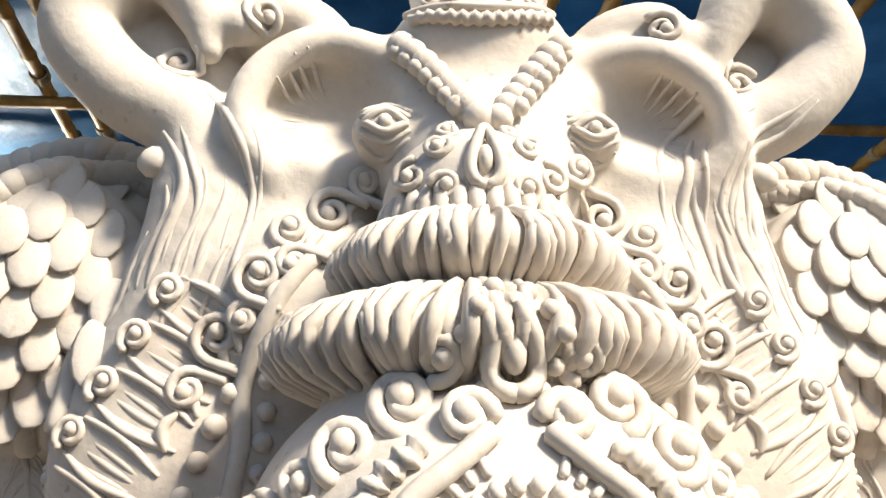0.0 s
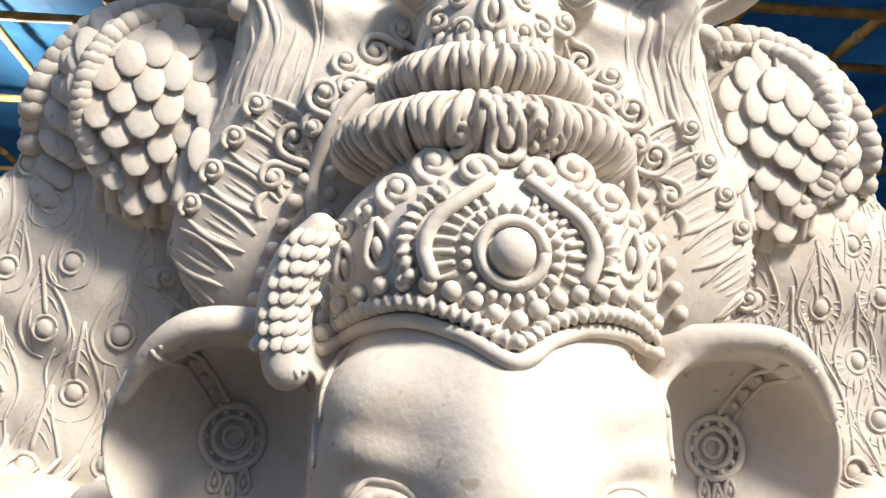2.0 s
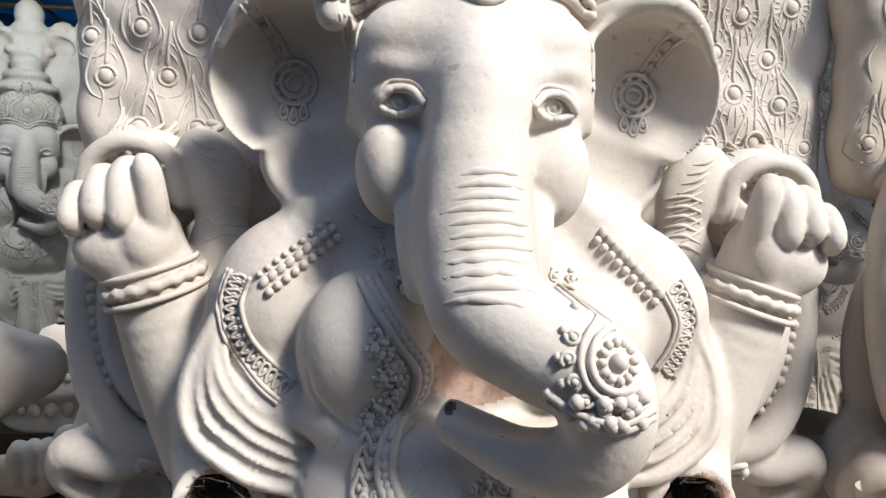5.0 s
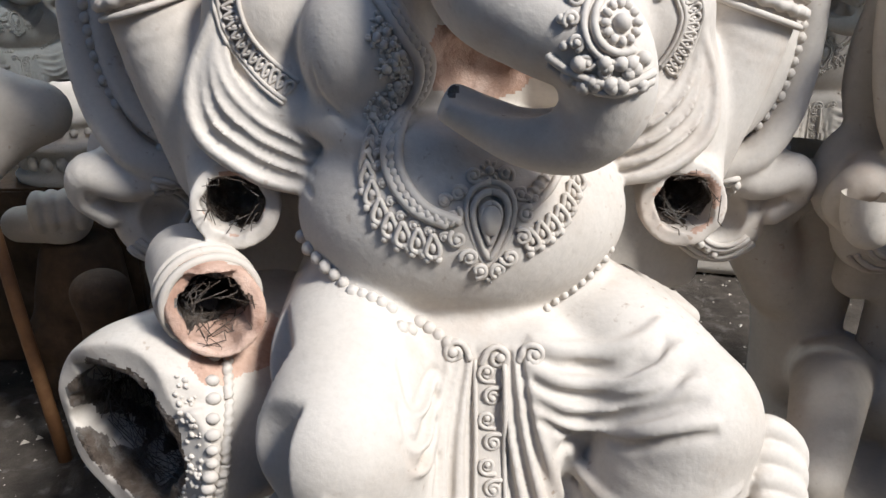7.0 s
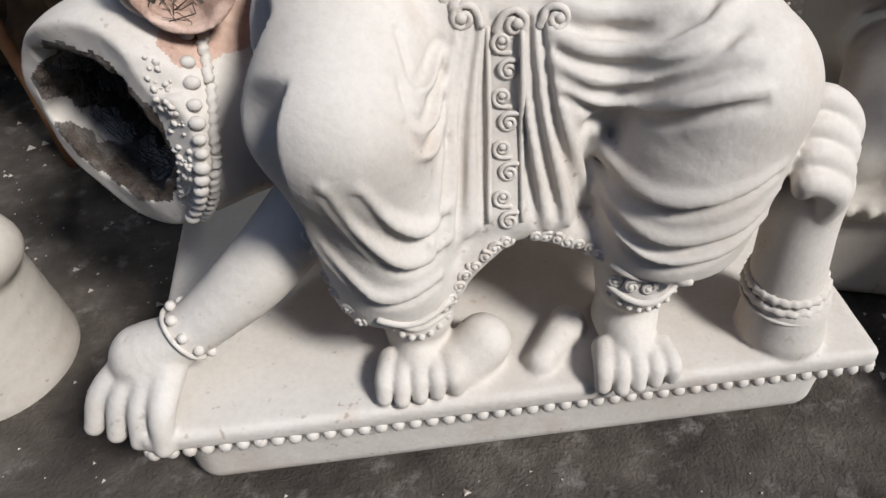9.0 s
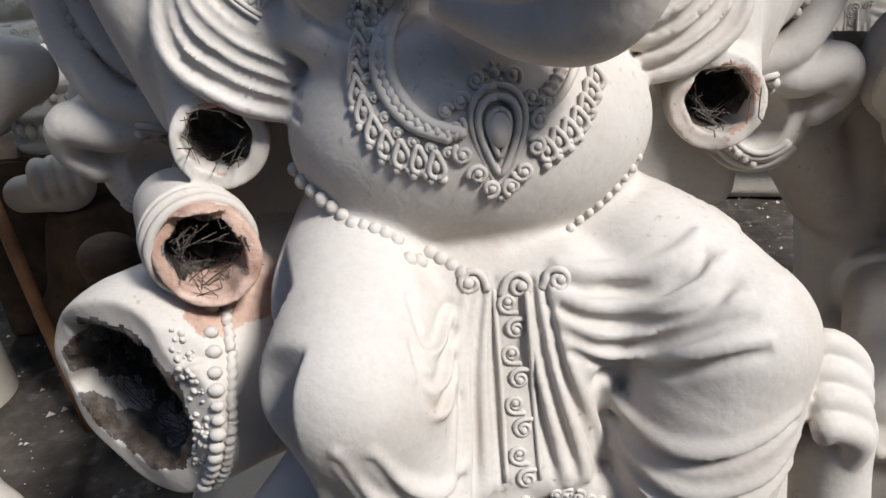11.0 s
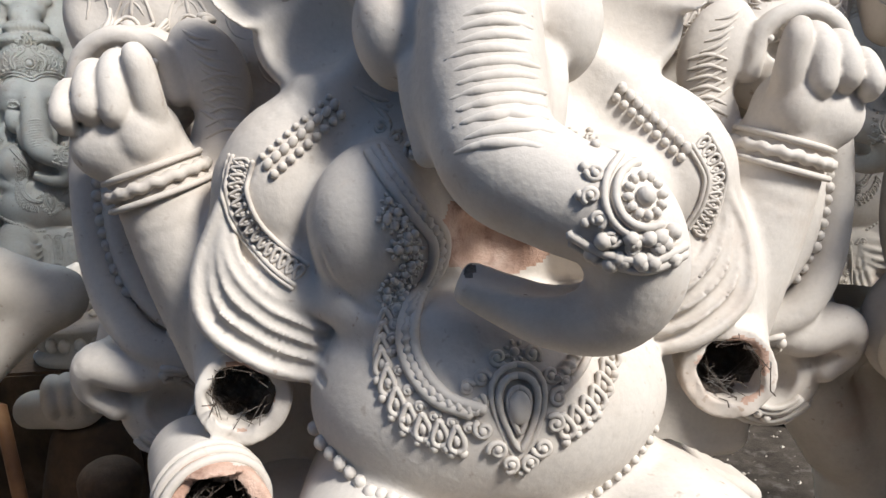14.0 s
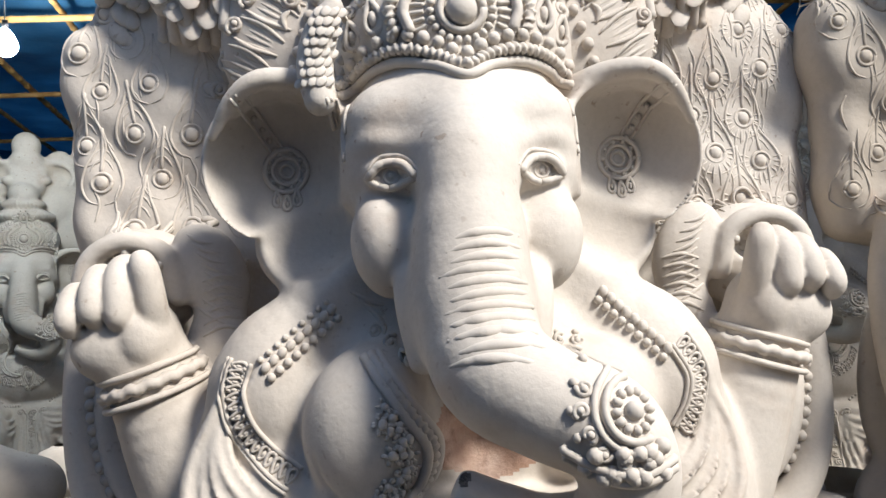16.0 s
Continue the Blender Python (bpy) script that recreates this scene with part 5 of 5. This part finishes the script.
    for d, r in ((0.06, 0.012), (0.10, 0.014), (0.135, 0.010)):
        o.hoop((-0.60 - d * 0.47, 0.60 + d * 0.85, 0.83 + d * 0.1), (-0.47, 0.85, 0.1), 0.118, r)
    # bracelets on the lower arms
    o.hoop((-0.745, 0.33, 0.05), (-0.8, -0.25, -0.5), 0.076, 0.007)
    for k in range(9):
        a = 2 * math.pi * k / 9
        n = Vector((-0.8, -0.25, -0.5)).normalized()
        u = n.cross(Vector((0, 1, 0.1))).normalized()
        w = n.cross(u)
        o.bead(np.array((-0.725, 0.336, 0.062)) + 0.077 * (math.cos(a) * np.array(u) + math.sin(a) * np.array(w)), 0.014)
    o.hoop((0.798, 0.405, 0.06), (0.08, 0.08, -1), 0.092, 0.014, twist=40)
    o.hoop((0.80, 0.402, 0.035), (0.08, 0.08, -1), 0.100, 0.012, twist=30)
    o.hoop((0.803, 0.397, 0.01), (0.08, 0.08, -1), 0.108, 0.006)
    # fringe of beads under the base's edge
    ca, sa = math.cos(radians(4.5)), math.sin(radians(4.5))
    for k in range(44):
        u = -0.95 + 1.90 * k / 43
        o.bead((0.05 + u * ca + 0.612 * sa, 0.82 + u * sa - 0.612 * ca, -0.19), (0.019, 0.016, 0.020))
    for k in range(26):
        w = -0.6 + 1.2 * k / 25
        for e in (-0.962, 0.962):
            o.bead((0.05 + e * ca - w * sa, 0.82 + e * sa + w * ca, -0.19), (0.016, 0.019, 0.020))


def main_statue():
    c = Clay((-1.4, 0.02, -0.52), (1.45, 1.66, 3.62), 0.0075)
    seated_forms(c)
    c.maps.clear()
    v, q = c.skin()
    o = Ornament()
    o.clay = c
    tiara(o)
    crown_top(o)
    wings(o)
    panel_feathers(o)
    jewels(o)
    parts = [(v, q, near_any(v[q].mean(1), RAW_SPOTS)), (np.vstack(o.v), np.vstack(o.q), np.concatenate(o.m))]
    me = mesh_from("elephant_headed_statue", parts, [PLASTER, RUST, COIR])
    return tagged(new("elephant_headed_statue", me), "large white plaster seated statue with an elephant head, unpainted", "statue")


RAW_SPOTS = [
    ((-0.02, 0.72, 1.42), (0.06, 0.72, 1.42), 0.095, 1),
    # groove at the trunk's tip, coloured dark
    ((-0.05, 0.475, 1.40), (0.13, 0.435, 1.37), 0.034, 2),
    ((-0.582, 0.85, 1.055), (-0.61, 0.96, 1.10), 0.092, 2), ((0.582, 0.85, 1.055), (0.61, 0.96, 1.10), 0.092, 2),
    ((-0.582, 0.69, 1.06), (-0.582, 0.74, 1.06), 0.078, 1), ((0.582, 0.69, 1.06), (0.582, 0.74, 1.06), 0.080, 1), ((-0.585, 0.57, 0.822), (-0.61, 0.62, 0.835), 0.125, 1), ((-0.63, 0.66, 0.84), (-0.72, 0.88, 0.85), 0.092, 2),
    ((-0.60, 0.60, 0.735), (-0.54, 0.72, 0.71), 0.085, 1),
    ((-0.865, 0.62, 0.48), (-0.67, 0.92, 0.49), 0.214, 2),
]

main_statue()


def other_statue():
    """A plainer statue of the same workshop, in raw cream plaster."""
    c = Clay((-1.4, 0.02, -0.52), (1.45, 1.66, 3.62), 0.016)
    seated_forms(c, False)
    c.maps.clear()
    v, q = c.skin()
    o = Ornament()
    o.clay = c
    tiara(o)
    wings(o)
    panel_feathers(o)
    jewels(o)
    parts = [(v, q, np.zeros(len(q), int)), (np.vstack(o.v), np.vstack(o.q), np.concatenate(o.m))]
    me = mesh_from("plaster_statue", parts, [CREAM])
    return tagged(new("plaster_statue", me), "unpainted cream plaster statue with a feathered back panel", "statue", "statues of the workshop")


first = other_statue()
first.matrix_basis = pose(2.36, -0.12, 0, 0, 0, 0)
for m, text in ((pose(-2.95, 0.30, 0, 0, 0, 6), "unpainted cream plaster statue standing in the shade"),
                (pose(-3.45, 5.6, 0, 0, 0, 24), "pale plaster statue standing back in the shed, turned sideways"),
                (pose(2.5, 3.4, 0, 0, 0, -18), "pale plaster statue standing back in the shed")):
    tagged(copy_thing(first, m), text)


# ---- the shed ----
def link_mesh(name, bm, mat, parent=None, smooth=False):
    me = bpy.data.meshes.new(name)
    bm.to_mesh(me)
    bm.free()
    me.materials.append(mat)
    if smooth:
        me.shade_smooth()
    ob = new(name, me)
    ob.parent = parent
    return ob


def sheet(name, corner, across, along, n, mat, sag, label, category, thick=0.004):
    """A slack sheet of tarpaulin with creases."""
    bm = bmesh.new()
    a, u, w = Vector(corner), Vector(across), Vector(along)
    nrm = u.cross(w).normalized()
    grid = []
    for i in range(n + 1):
        row = []
        for j in range(n + 1):
            p = a + u * (i / n) + w * (j / n)
            d = sag * (noise.noise(p * 0.9) + 0.5 * noise.noise(p * 2.7 + Vector((7, 1, 3))) + 0.22 * noise.noise(p * Vector((9, 2.5, 9)).length * 0.5))
            row.append(bm.verts.new(p + nrm * d))
        grid.append(row)
    for i in range(n):
        for j in range(n):
            bm.faces.new((grid[i][j], grid[i + 1][j], grid[i + 1][j + 1], grid[i][j + 1]))
    ob = link_mesh(name, bm, mat, None, True)
    ob.modifiers.new("thickness", "SOLIDIFY").thickness = thick
    return tagged(ob, label, category, kind="structure")


def ground():
    bm = bmesh.new()
    xs = [-60, -20, -8] + [-5 + 0.125 * i for i in range(81)] + [8, 20, 60]
    ys = [-60, -20, -6] + [-2 + 0.125 * i for i in range(65)] + [9, 14, 30, 60]
    g = [[bm.verts.new((x, y, GROUND + 0.018 * noise.noise(Vector((x * 2.1, y * 2.1, 0))) + 0.008 * noise.noise(Vector((x * 7, y * 7, 3))) - 0.015)) for y in ys] for x in xs]
    for i in range(len(xs) - 1):
        for j in range(len(ys) - 1):
            bm.faces.new((g[i][j], g[i + 1][j], g[i + 1][j + 1], g[i][j + 1]))
    tagged(link_mesh("ground", bm, SOIL, None, True), "dark trodden soil strewn with plaster crumbs", "ground", kind="structure")


ground()
sheet("ceiling", (-7, 1.45, 4.38), (14, 0, 0), (0, 11.7, 0), 70, TARP, 0.10, "blue tarpaulin roof of the shed", "ceiling")
sheet("wall_north", (-7, 12.6, GROUND), (14, 0, 0), (0, 0, 4.9), 40, TARP, 0.12, "blue tarpaulin back wall", "wall")
# West wall is added to keep sky light off the left side.
sheet("added_wall_west", (-6.8, -9, GROUND), (0, 22, 0), (0, 0, 4.9), 50, TARP, 0.12, "added blue tarpaulin side wall", "wall")
sheet("wall_east", (6.6, 0.9, GROUND), (0, 12, 0), (0, 0, 4.9), 40, TARP, 0.12, "added blue tarpaulin side wall", "wall")


# Unseen roof and wall, added to leave only a strip of sky light.
sheet("ceiling", (-7, -9.0, 4.1), (14, 0, 0), (0, 5.4, 0), 40, TARP, 0.10, "unseen blue tarpaulin roof, added to narrow the sky light", "ceiling")
sheet("added_wall_south", (-7, -9.0, GROUND), (14, 0, 0), (0, 0, 4.6), 30, TARP, 0.12, "unseen blue tarpaulin wall, added to cut the light from behind", "wall")


def bamboo(a, b, r, label="weathered bamboo roof pole tied with cord", seed=0):
    """A cane with nodes between two places, with a cord lashing."""
    rng = random.Random(seed)
    a, b = Vector(a), Vector(b)
    length = (b - a).length
    rel = Relief()
    at, radii = [0.0], [r]
    d = rng.uniform(0.1, 0.3)
    while d < length:
        at += [d - 0.012, d, d + 0.012]
        radii += [r * 0.97, r * 1.13, r * 0.97]
        d += rng.uniform(0.26, 0.36)
    at.append(length)
    radii.append(r * 0.9)
    bend = Vector((rng.uniform(-1, 1), rng.uniform(-1, 1), 0)) * 0.012
    p = np.array([(0, 0, t) for t in at]) + np.array([tuple(bend * math.sin(math.pi * t / length)) for t in at])
    rel.cord(p, np.array(radii), 10)
    me = mesh_from("bamboo_pole", [(np.vstack(rel.v), np.vstack(rel.q), np.concatenate(rel.m))], [BAMBOO])
    ob = new("bamboo_pole", me)
    ob.matrix_basis = Matrix.Translation(a) @ (b - a).to_track_quat("Z", "X").to_matrix().to_4x4()
    return tagged(ob, label, "bamboo pole", "bamboo roof poles")


def lashing(pole, along, r):
    rel = Relief()
    t = np.linspace(0, 2 * math.pi * 5, 90)
    rel.cord(np.column_stack([r * np.cos(t), r * np.sin(t), along + 0.0055 * t / (2 * math.pi) * 2 - 0.03]), 0.006, 5)
    me = mesh_from("cord_lashing", [(np.vstack(rel.v), np.vstack(rel.q), np.concatenate(rel.m))], [ROPE])
    ob = new("cord_lashing", me)
    ob.parent = pole
    ob["label"] = "frayed pale cord wrapping"


ROPE = surface("pale_coir_rope", [(0.3, (0.25, 0.18, 0.11)), (0.6, (0.42, 0.33, 0.22)), (0.8, (0.5, 0.42, 0.3))], 20, 150, 0.9, 0.6, 0.004)
k = 0
for x, lean in ((-3.9, -0.2), (-3.25, -0.2), (-2.45, -0.17), (-1.66, -0.16), (-1.53, -0.12), (-0.72, -0.08), (0.46, 0.0), (0.70, 0.0), (1.25, 0.0), (1.68, 0.06), (2.5, 0.08), (3.3, 0.1), (4.2, 0.12)):
    k += 1
    pole = bamboo((x - lean * 1.2, 1.3, 4.22 + 0.02 * (k % 2)), (x + lean * 9, 11.5, 4.20), 0.028 + 0.003 * (k % 3), seed=k)
    for yy in (1.85, 2.5):
        lashing(pole, yy - (k % 3) * 0.12, 0.037)
for y, z in ((3.15, 4.165), (3.85, 4.165), (5.3, 4.16), (7.6, 4.155), (10.0, 4.15)):
    k += 1
    bamboo((-6.2, y, z), (6.2, y + 0.06, z + 0.02), 0.030, seed=k)


def light_bulb():
    """A lit bulb hanging on its flex."""
    root = tagged(new("light_bulb"), "lit white bulb hanging from a flex under the roof", "light bulb")
    root.location = (-2.96, 4.5, 3.66)
    bm = bmesh.new()
    bmesh.ops.create_uvsphere(bm, u_segments=24, v_segments=16, radius=0.085)
    for v in bm.verts:
        if v.co.z > 0:
            v.co.x *= 1 - 4.5 * v.co.z
            v.co.y *= 1 - 4.5 * v.co.z
            v.co.z *= 1.5
    glow, t, b = nodes_of("lit_bulb_glass")
    b.inputs["Base Color"].default_value = (1, 1, 1, 1)
    b.inputs["Emission Color"].default_value = (0.86, 0.95, 1.0, 1)
    b.inputs["Emission Strength"].default_value = 380.0
    link_mesh("bulb_glass", bm, glow, root, True)
    dark, t, b = nodes_of("black_bakelite", 0.4)
    b.inputs["Base Color"].default_value = (0.02, 0.02, 0.02, 1)
    bm = bmesh.new()
    bmesh.ops.create_cone(bm, cap_ends=True, segments=16, radius1=0.026, radius2=0.018, depth=0.07)
    bmesh.ops.translate(bm, verts=bm.verts, vec=(0, 0, 0.15))
    link_mesh("lamp_holder", bm, dark, root, True)
    bm = bmesh.new()
    bmesh.ops.create_cone(bm, cap_ends=True, segments=8, radius1=0.005, radius2=0.005, depth=0.62)
    bmesh.ops.translate(bm, verts=bm.verts, vec=(0, 0, 0.45))
    link_mesh("flex", bm, dark, root, True)


light_bulb()


# ---- odds and ends on the ground ----
def crumbs():
    """Plaster crumbs and chips strewn on the soil."""
    rng = random.Random(5)
    verts, faces = [], []
    for i in range(2600):
        x, y = rng.uniform(-3.4, 3.4), rng.uniform(-0.6, 5.0)
        if -0.95 < x < 1.1 and 0.2 < y < 1.5:
            continue
        s = 0.004 + 0.018 * rng.random() ** 3
        z = GROUND + 0.018 * noise.noise(Vector((x * 2.1, y * 2.1, 0))) - 0.012
        n = len(verts)
        for dx, dy, dz in ((1, 0, 0), (-0.5, 0.87, 0), (-0.5, -0.87, 0), (0, 0, 1.1)):
            a = rng.uniform(0.6, 1.3)
            verts.append((x + dx * s * a, y + dy * s * a, z + dz * s * a * 0.7))
        faces += [(n, n + 1, n + 3), (n + 1, n + 2, n + 3), (n + 2, n, n + 3), (n, n + 2, n + 1)]
    me = bpy.data.meshes.new("plaster_crumbs")
    me.from_pydata(verts, [], faces)
    me.materials.append(CREAM)
    tagged(new("plaster_crumbs", me), "pale plaster crumbs strewn over the soil", "rubble", kind="stuff")


crumbs()


def lump(name, build, place, mat, label, category, step=0.014, size=0.5):
    c = Clay((-size, -size, -0.02), (size, size, 2 * size), step)
    build(c)
    v, q = c.skin()
    ob = new(name, mesh_from(name, [(v, q, np.zeros(len(q), int))], [mat]))
    ob.matrix_basis = place
    return tagged(ob, label, category)


def fist(c):
    c.ball((0, 0, 0.14), (0.13, 0.11, 0.13), None, 0.03)
    for i in range(4):
        x = -0.10 + 0.062 * i
        c.limb([(x, 0.02, 0.25, 0.036), (x, -0.08, 0.25, 0.038), (x, -0.125, 0.19, 0.036), (x, -0.09, 0.13, 0.032)], 0.006)
    c.ball((0.11, -0.03, 0.29), (0.065, 0.065, 0.06), None, 0.01)
    c.limb([(-0.05, 0.0, 0.12, 0.10), (-0.20, 0.10, 0.10, 0.09)], 0.02)


def stump(c):
    c.limb([(0, 0, 0.02, 0.17), (0.02, 0, 0.35, 0.13), (0, 0.01, 0.55, 0.10), (0.01, 0, 0.66, 0.12)], 0.03)
    c.ball((0.01, 0, 0.72), (0.13, 0.12, 0.10), None, 0.03)
    for i in range(7):
        a = i * 0.9
        c.ball((0.16 * math.cos(a), 0.16 * math.sin(a), 0.22 + 0.02 * (i % 3)), 0.06, None, 0.02)


def block(c):
    c.limb([(0, 0, 0.02, 0.28), (0, 0, 0.40, 0.24), (0.02, 0, 0.66, 0.20)], 0.04)
    c.ball((0.1, -0.12, 0.5), (0.16, 0.14, 0.12), None, 0.04)
    c.ball((-0.12, -0.1, 0.3), (0.14, 0.16, 0.14), None, 0.04)
    c.slab((0, 0, 0.86), (0.5, 0.5, 0.06), None, 0.01, 0.01, True)


CLAY = surface("dark_brown_clay", [(0.3, (0.05, 0.03, 0.018)), (0.55, (0.10, 0.062, 0.036)), (0.75, (0.17, 0.11, 0.07))], 6, 60, 0.8, 0.4, 0.006)
lump("plaster_figure_fragment", block, pose(-1.82, 2.55, GROUND - 0.01), CLAY, "rough dark clay fragment of a figure under a fist", "statue fragment")
lump("plaster_hand", fist, pose(-1.80, 2.45, GROUND + 0.78, 0, 0, 20), PLASTER, "broken-off white plaster fist lying on a fragment", "statue fragment", size=0.36)
lump("clay_model", stump, pose(-1.52, 2.05, GROUND - 0.01), CLAY, "dark brown clay model standing on the soil", "clay model")
lump("clay_model", stump, pose(-1.30, 2.35, GROUND - 0.25, 0, 0, 70), CLAY, "dark brown clay model standing on the soil", "clay model")
lump("plaster_figure_fragment", block, pose(-1.62, 0.72, GROUND - 0.01, 0, 0, 40), CREAM, "rough cream plaster fragment of a figure", "statue fragment")

WOOD = surface("brown_stained_wood", [(0.3, (0.10, 0.045, 0.02)), (0.55, (0.18, 0.085, 0.035)), (0.75, (0.26, 0.14, 0.06))], 5, 60, 0.7, 0.3, 0.004)
stick = Relief()
stick.cord(np.array([(-1.86, 1.95, 0.62), (-1.80, 1.90, 0.2), (-1.73, 1.84, -0.2), (-1.68, 1.80, -0.5)]), np.array([0.026, 0.028, 0.028, 0.03]), 12)
tagged(new("wooden_stick", mesh_from("wooden_stick", [(np.vstack(stick.v), np.vstack(stick.q), np.concatenate(stick.m))], [WOOD])), "brown wooden stick leaning among the statues", "stick")


def pedestal():
    """A tiered ornamental stand with bead and leaf courses."""
    rel = Relief()
    prof = [(0.30, 0.0), (0.31, 0.03), (0.27, 0.06), (0.27, 0.16), (0.31, 0.18), (0.31, 0.21), (0.24, 0.23), (0.24, 0.30), (0.27, 0.32), (0.26, 0.35), (0.16, 0.38), (0.12, 0.47), (0.05, 0.50)]
    n = 40
    a = np.linspace(0, 2 * math.pi, n, endpoint=False)
    v = np.vstack([np.column_stack([r * np.cos(a), r * np.sin(a), np.full(n, z)]) for r, z in prof])
    q = [(i * n + j, i * n + (j + 1) % n, (i + 1) * n + (j + 1) % n, (i + 1) * n + j) for i in range(len(prof) - 1) for j in range(n)]
    rel.add(v, np.array(q))
    for j in range(22):
        b = 2 * math.pi * j / 22
        rel.bead((0.275 * math.cos(b), 0.275 * math.sin(b), 0.11), (0.03, 0.03, 0.04))
        rel.bead((0.245 * math.cos(b), 0.245 * math.sin(b), 0.265), 0.022)
    ob = new("ornamental_stand", mesh_from("ornamental_stand", [(np.vstack(rel.v), np.vstack(rel.q), np.concatenate(rel.m))], [PLASTER]))
    ob.location = (-1.93, 3.0, 0.52)
    return tagged(ob, "white tiered ornamental stand with bead courses", "stand")


pedestal()
# Box added under the stand; its dark colour stands in for the shade there.
bm = bmesh.new()
bmesh.ops.create_cube(bm, size=1)
bmesh.ops.scale(bm, vec=(0.9, 0.7, 0.52 - GROUND), verts=bm.verts)
bmesh.ops.bevel(bm, geom=bm.edges[:], offset=0.015, segments=2, affect="EDGES")
crate = link_mesh("dark_box", bm, CLAY)
crate.location = (-2.0, 3.02, (0.52 + GROUND) / 2)
tagged(crate, "added dark box for the shaded gap under an ornamental stand", "crate")


def reclining(c):
    """An unfinished seated body on a beaded plinth, leaning against its neighbour."""
    c.slab((0.05, 0.05, 0.42), (0.34, 0.34, 0.05), (0, 0, -12), 0.03, 0.01)
    c.slab((0.05, 0.05, 0.20), (0.29, 0.30, 0.20), (0, 0, -12), 0.06, 0.02)
    c.limb([(-0.10, 0.60, 2.05, 0.15), (-0.04, 0.57, 1.55, 0.17), (0.03, 0.55, 1.15, 0.20), (0.05, 0.52, 0.75, 0.165), (0.05, 0.50, 0.40, 0.15), (0.04, 0.45, 0.05, 0.15)], 0.05)
    c.limb([(-0.36, 0.45, 1.45, 0.11), (-0.20, 0.47, 1.20, 0.14), (-0.08, 0.48, 0.98, 0.13)], 0.03)
    c.limb([(0.20, 0.45, 0.60, 0.17), (-0.02, 0.12, 0.72, 0.13), (-0.16, -0.10, 0.52, 0.10)], 0.04)
    c.limb([(0.25, 0.30, 0.58, 0.16), (0.34, -0.02, 0.66, 0.14), (0.28, -0.22, 0.50, 0.11)], 0.04)
    # arm hanging down, its hand missing
    c.limb([(0.10, 0.35, 2.05, 0.11), (-0.17, 0.02, 2.02, 0.09), (-0.20, -0.02, 1.80, 0.095), (-0.17, -0.03, 1.58, 0.07), (-0.155, -0.05, 1.44, 0.075), (-0.15, -0.06, 1.40, 0.07)], 0.02)
    for i in range(5):
        o = 0.07 * i
        c.limb([(0.20, 0.36, 1.95 - o, 0.012), (0.0, 0.365, 1.70 - o, 0.022), (-0.20, 0.37, 1.45 - o * 0.8, 0.016), (-0.33, 0.40, 1.30 - o * 0.6, 0.010)], 0.02)
    for i in range(11):
        a = math.radians(-12)
        u = -0.33 + 0.066 * i
        c.ball((0.05 + u * math.cos(a) + 0.345 * math.sin(a), 0.05 + u * math.sin(a) - 0.345 * math.cos(a), 0.43), (0.024, 0.022, 0.024), None, 0.006)


figure = lump("unfinished_figure", reclining, pose(1.38, 1.02, GROUND - 0.01, 0, 0, 0), CREAM, "unfinished brownish cream plaster figure on a beaded plinth", "statue", size=0.75)


def bare_figure(c):
    """A rough headless body with a stretched-out arm."""
    c.limb([(0, 0, 0.02, 0.25), (0, 0, 0.60, 0.22), (0.02, 0, 1.10, 0.24), (-0.05, 0, 1.55, 0.26)], 0.05)
    c.limb([(-0.06, 0, 1.72, 0.19), (0.30, -0.02, 1.66, 0.17), (0.62, -0.04, 1.56, 0.140), (0.78, -0.04, 1.52, 0.125)], 0.05)
    c.limb([(0.77, -0.04, 1.52, 0.12), (0.62, -0.10, 1.38, 0.09), (0.50, -0.16, 1.24, 0.075)], 0.03)
    c.ball((-0.02, 0, 1.87), (0.14, 0.13, 0.12), None, 0.05)


lump("unfinished_figure", bare_figure, pose(-2.42, 2.10, GROUND - 0.01), CREAM, "rough headless cream plaster figure standing in the shade", "statue", step=0.02, size=1.0)
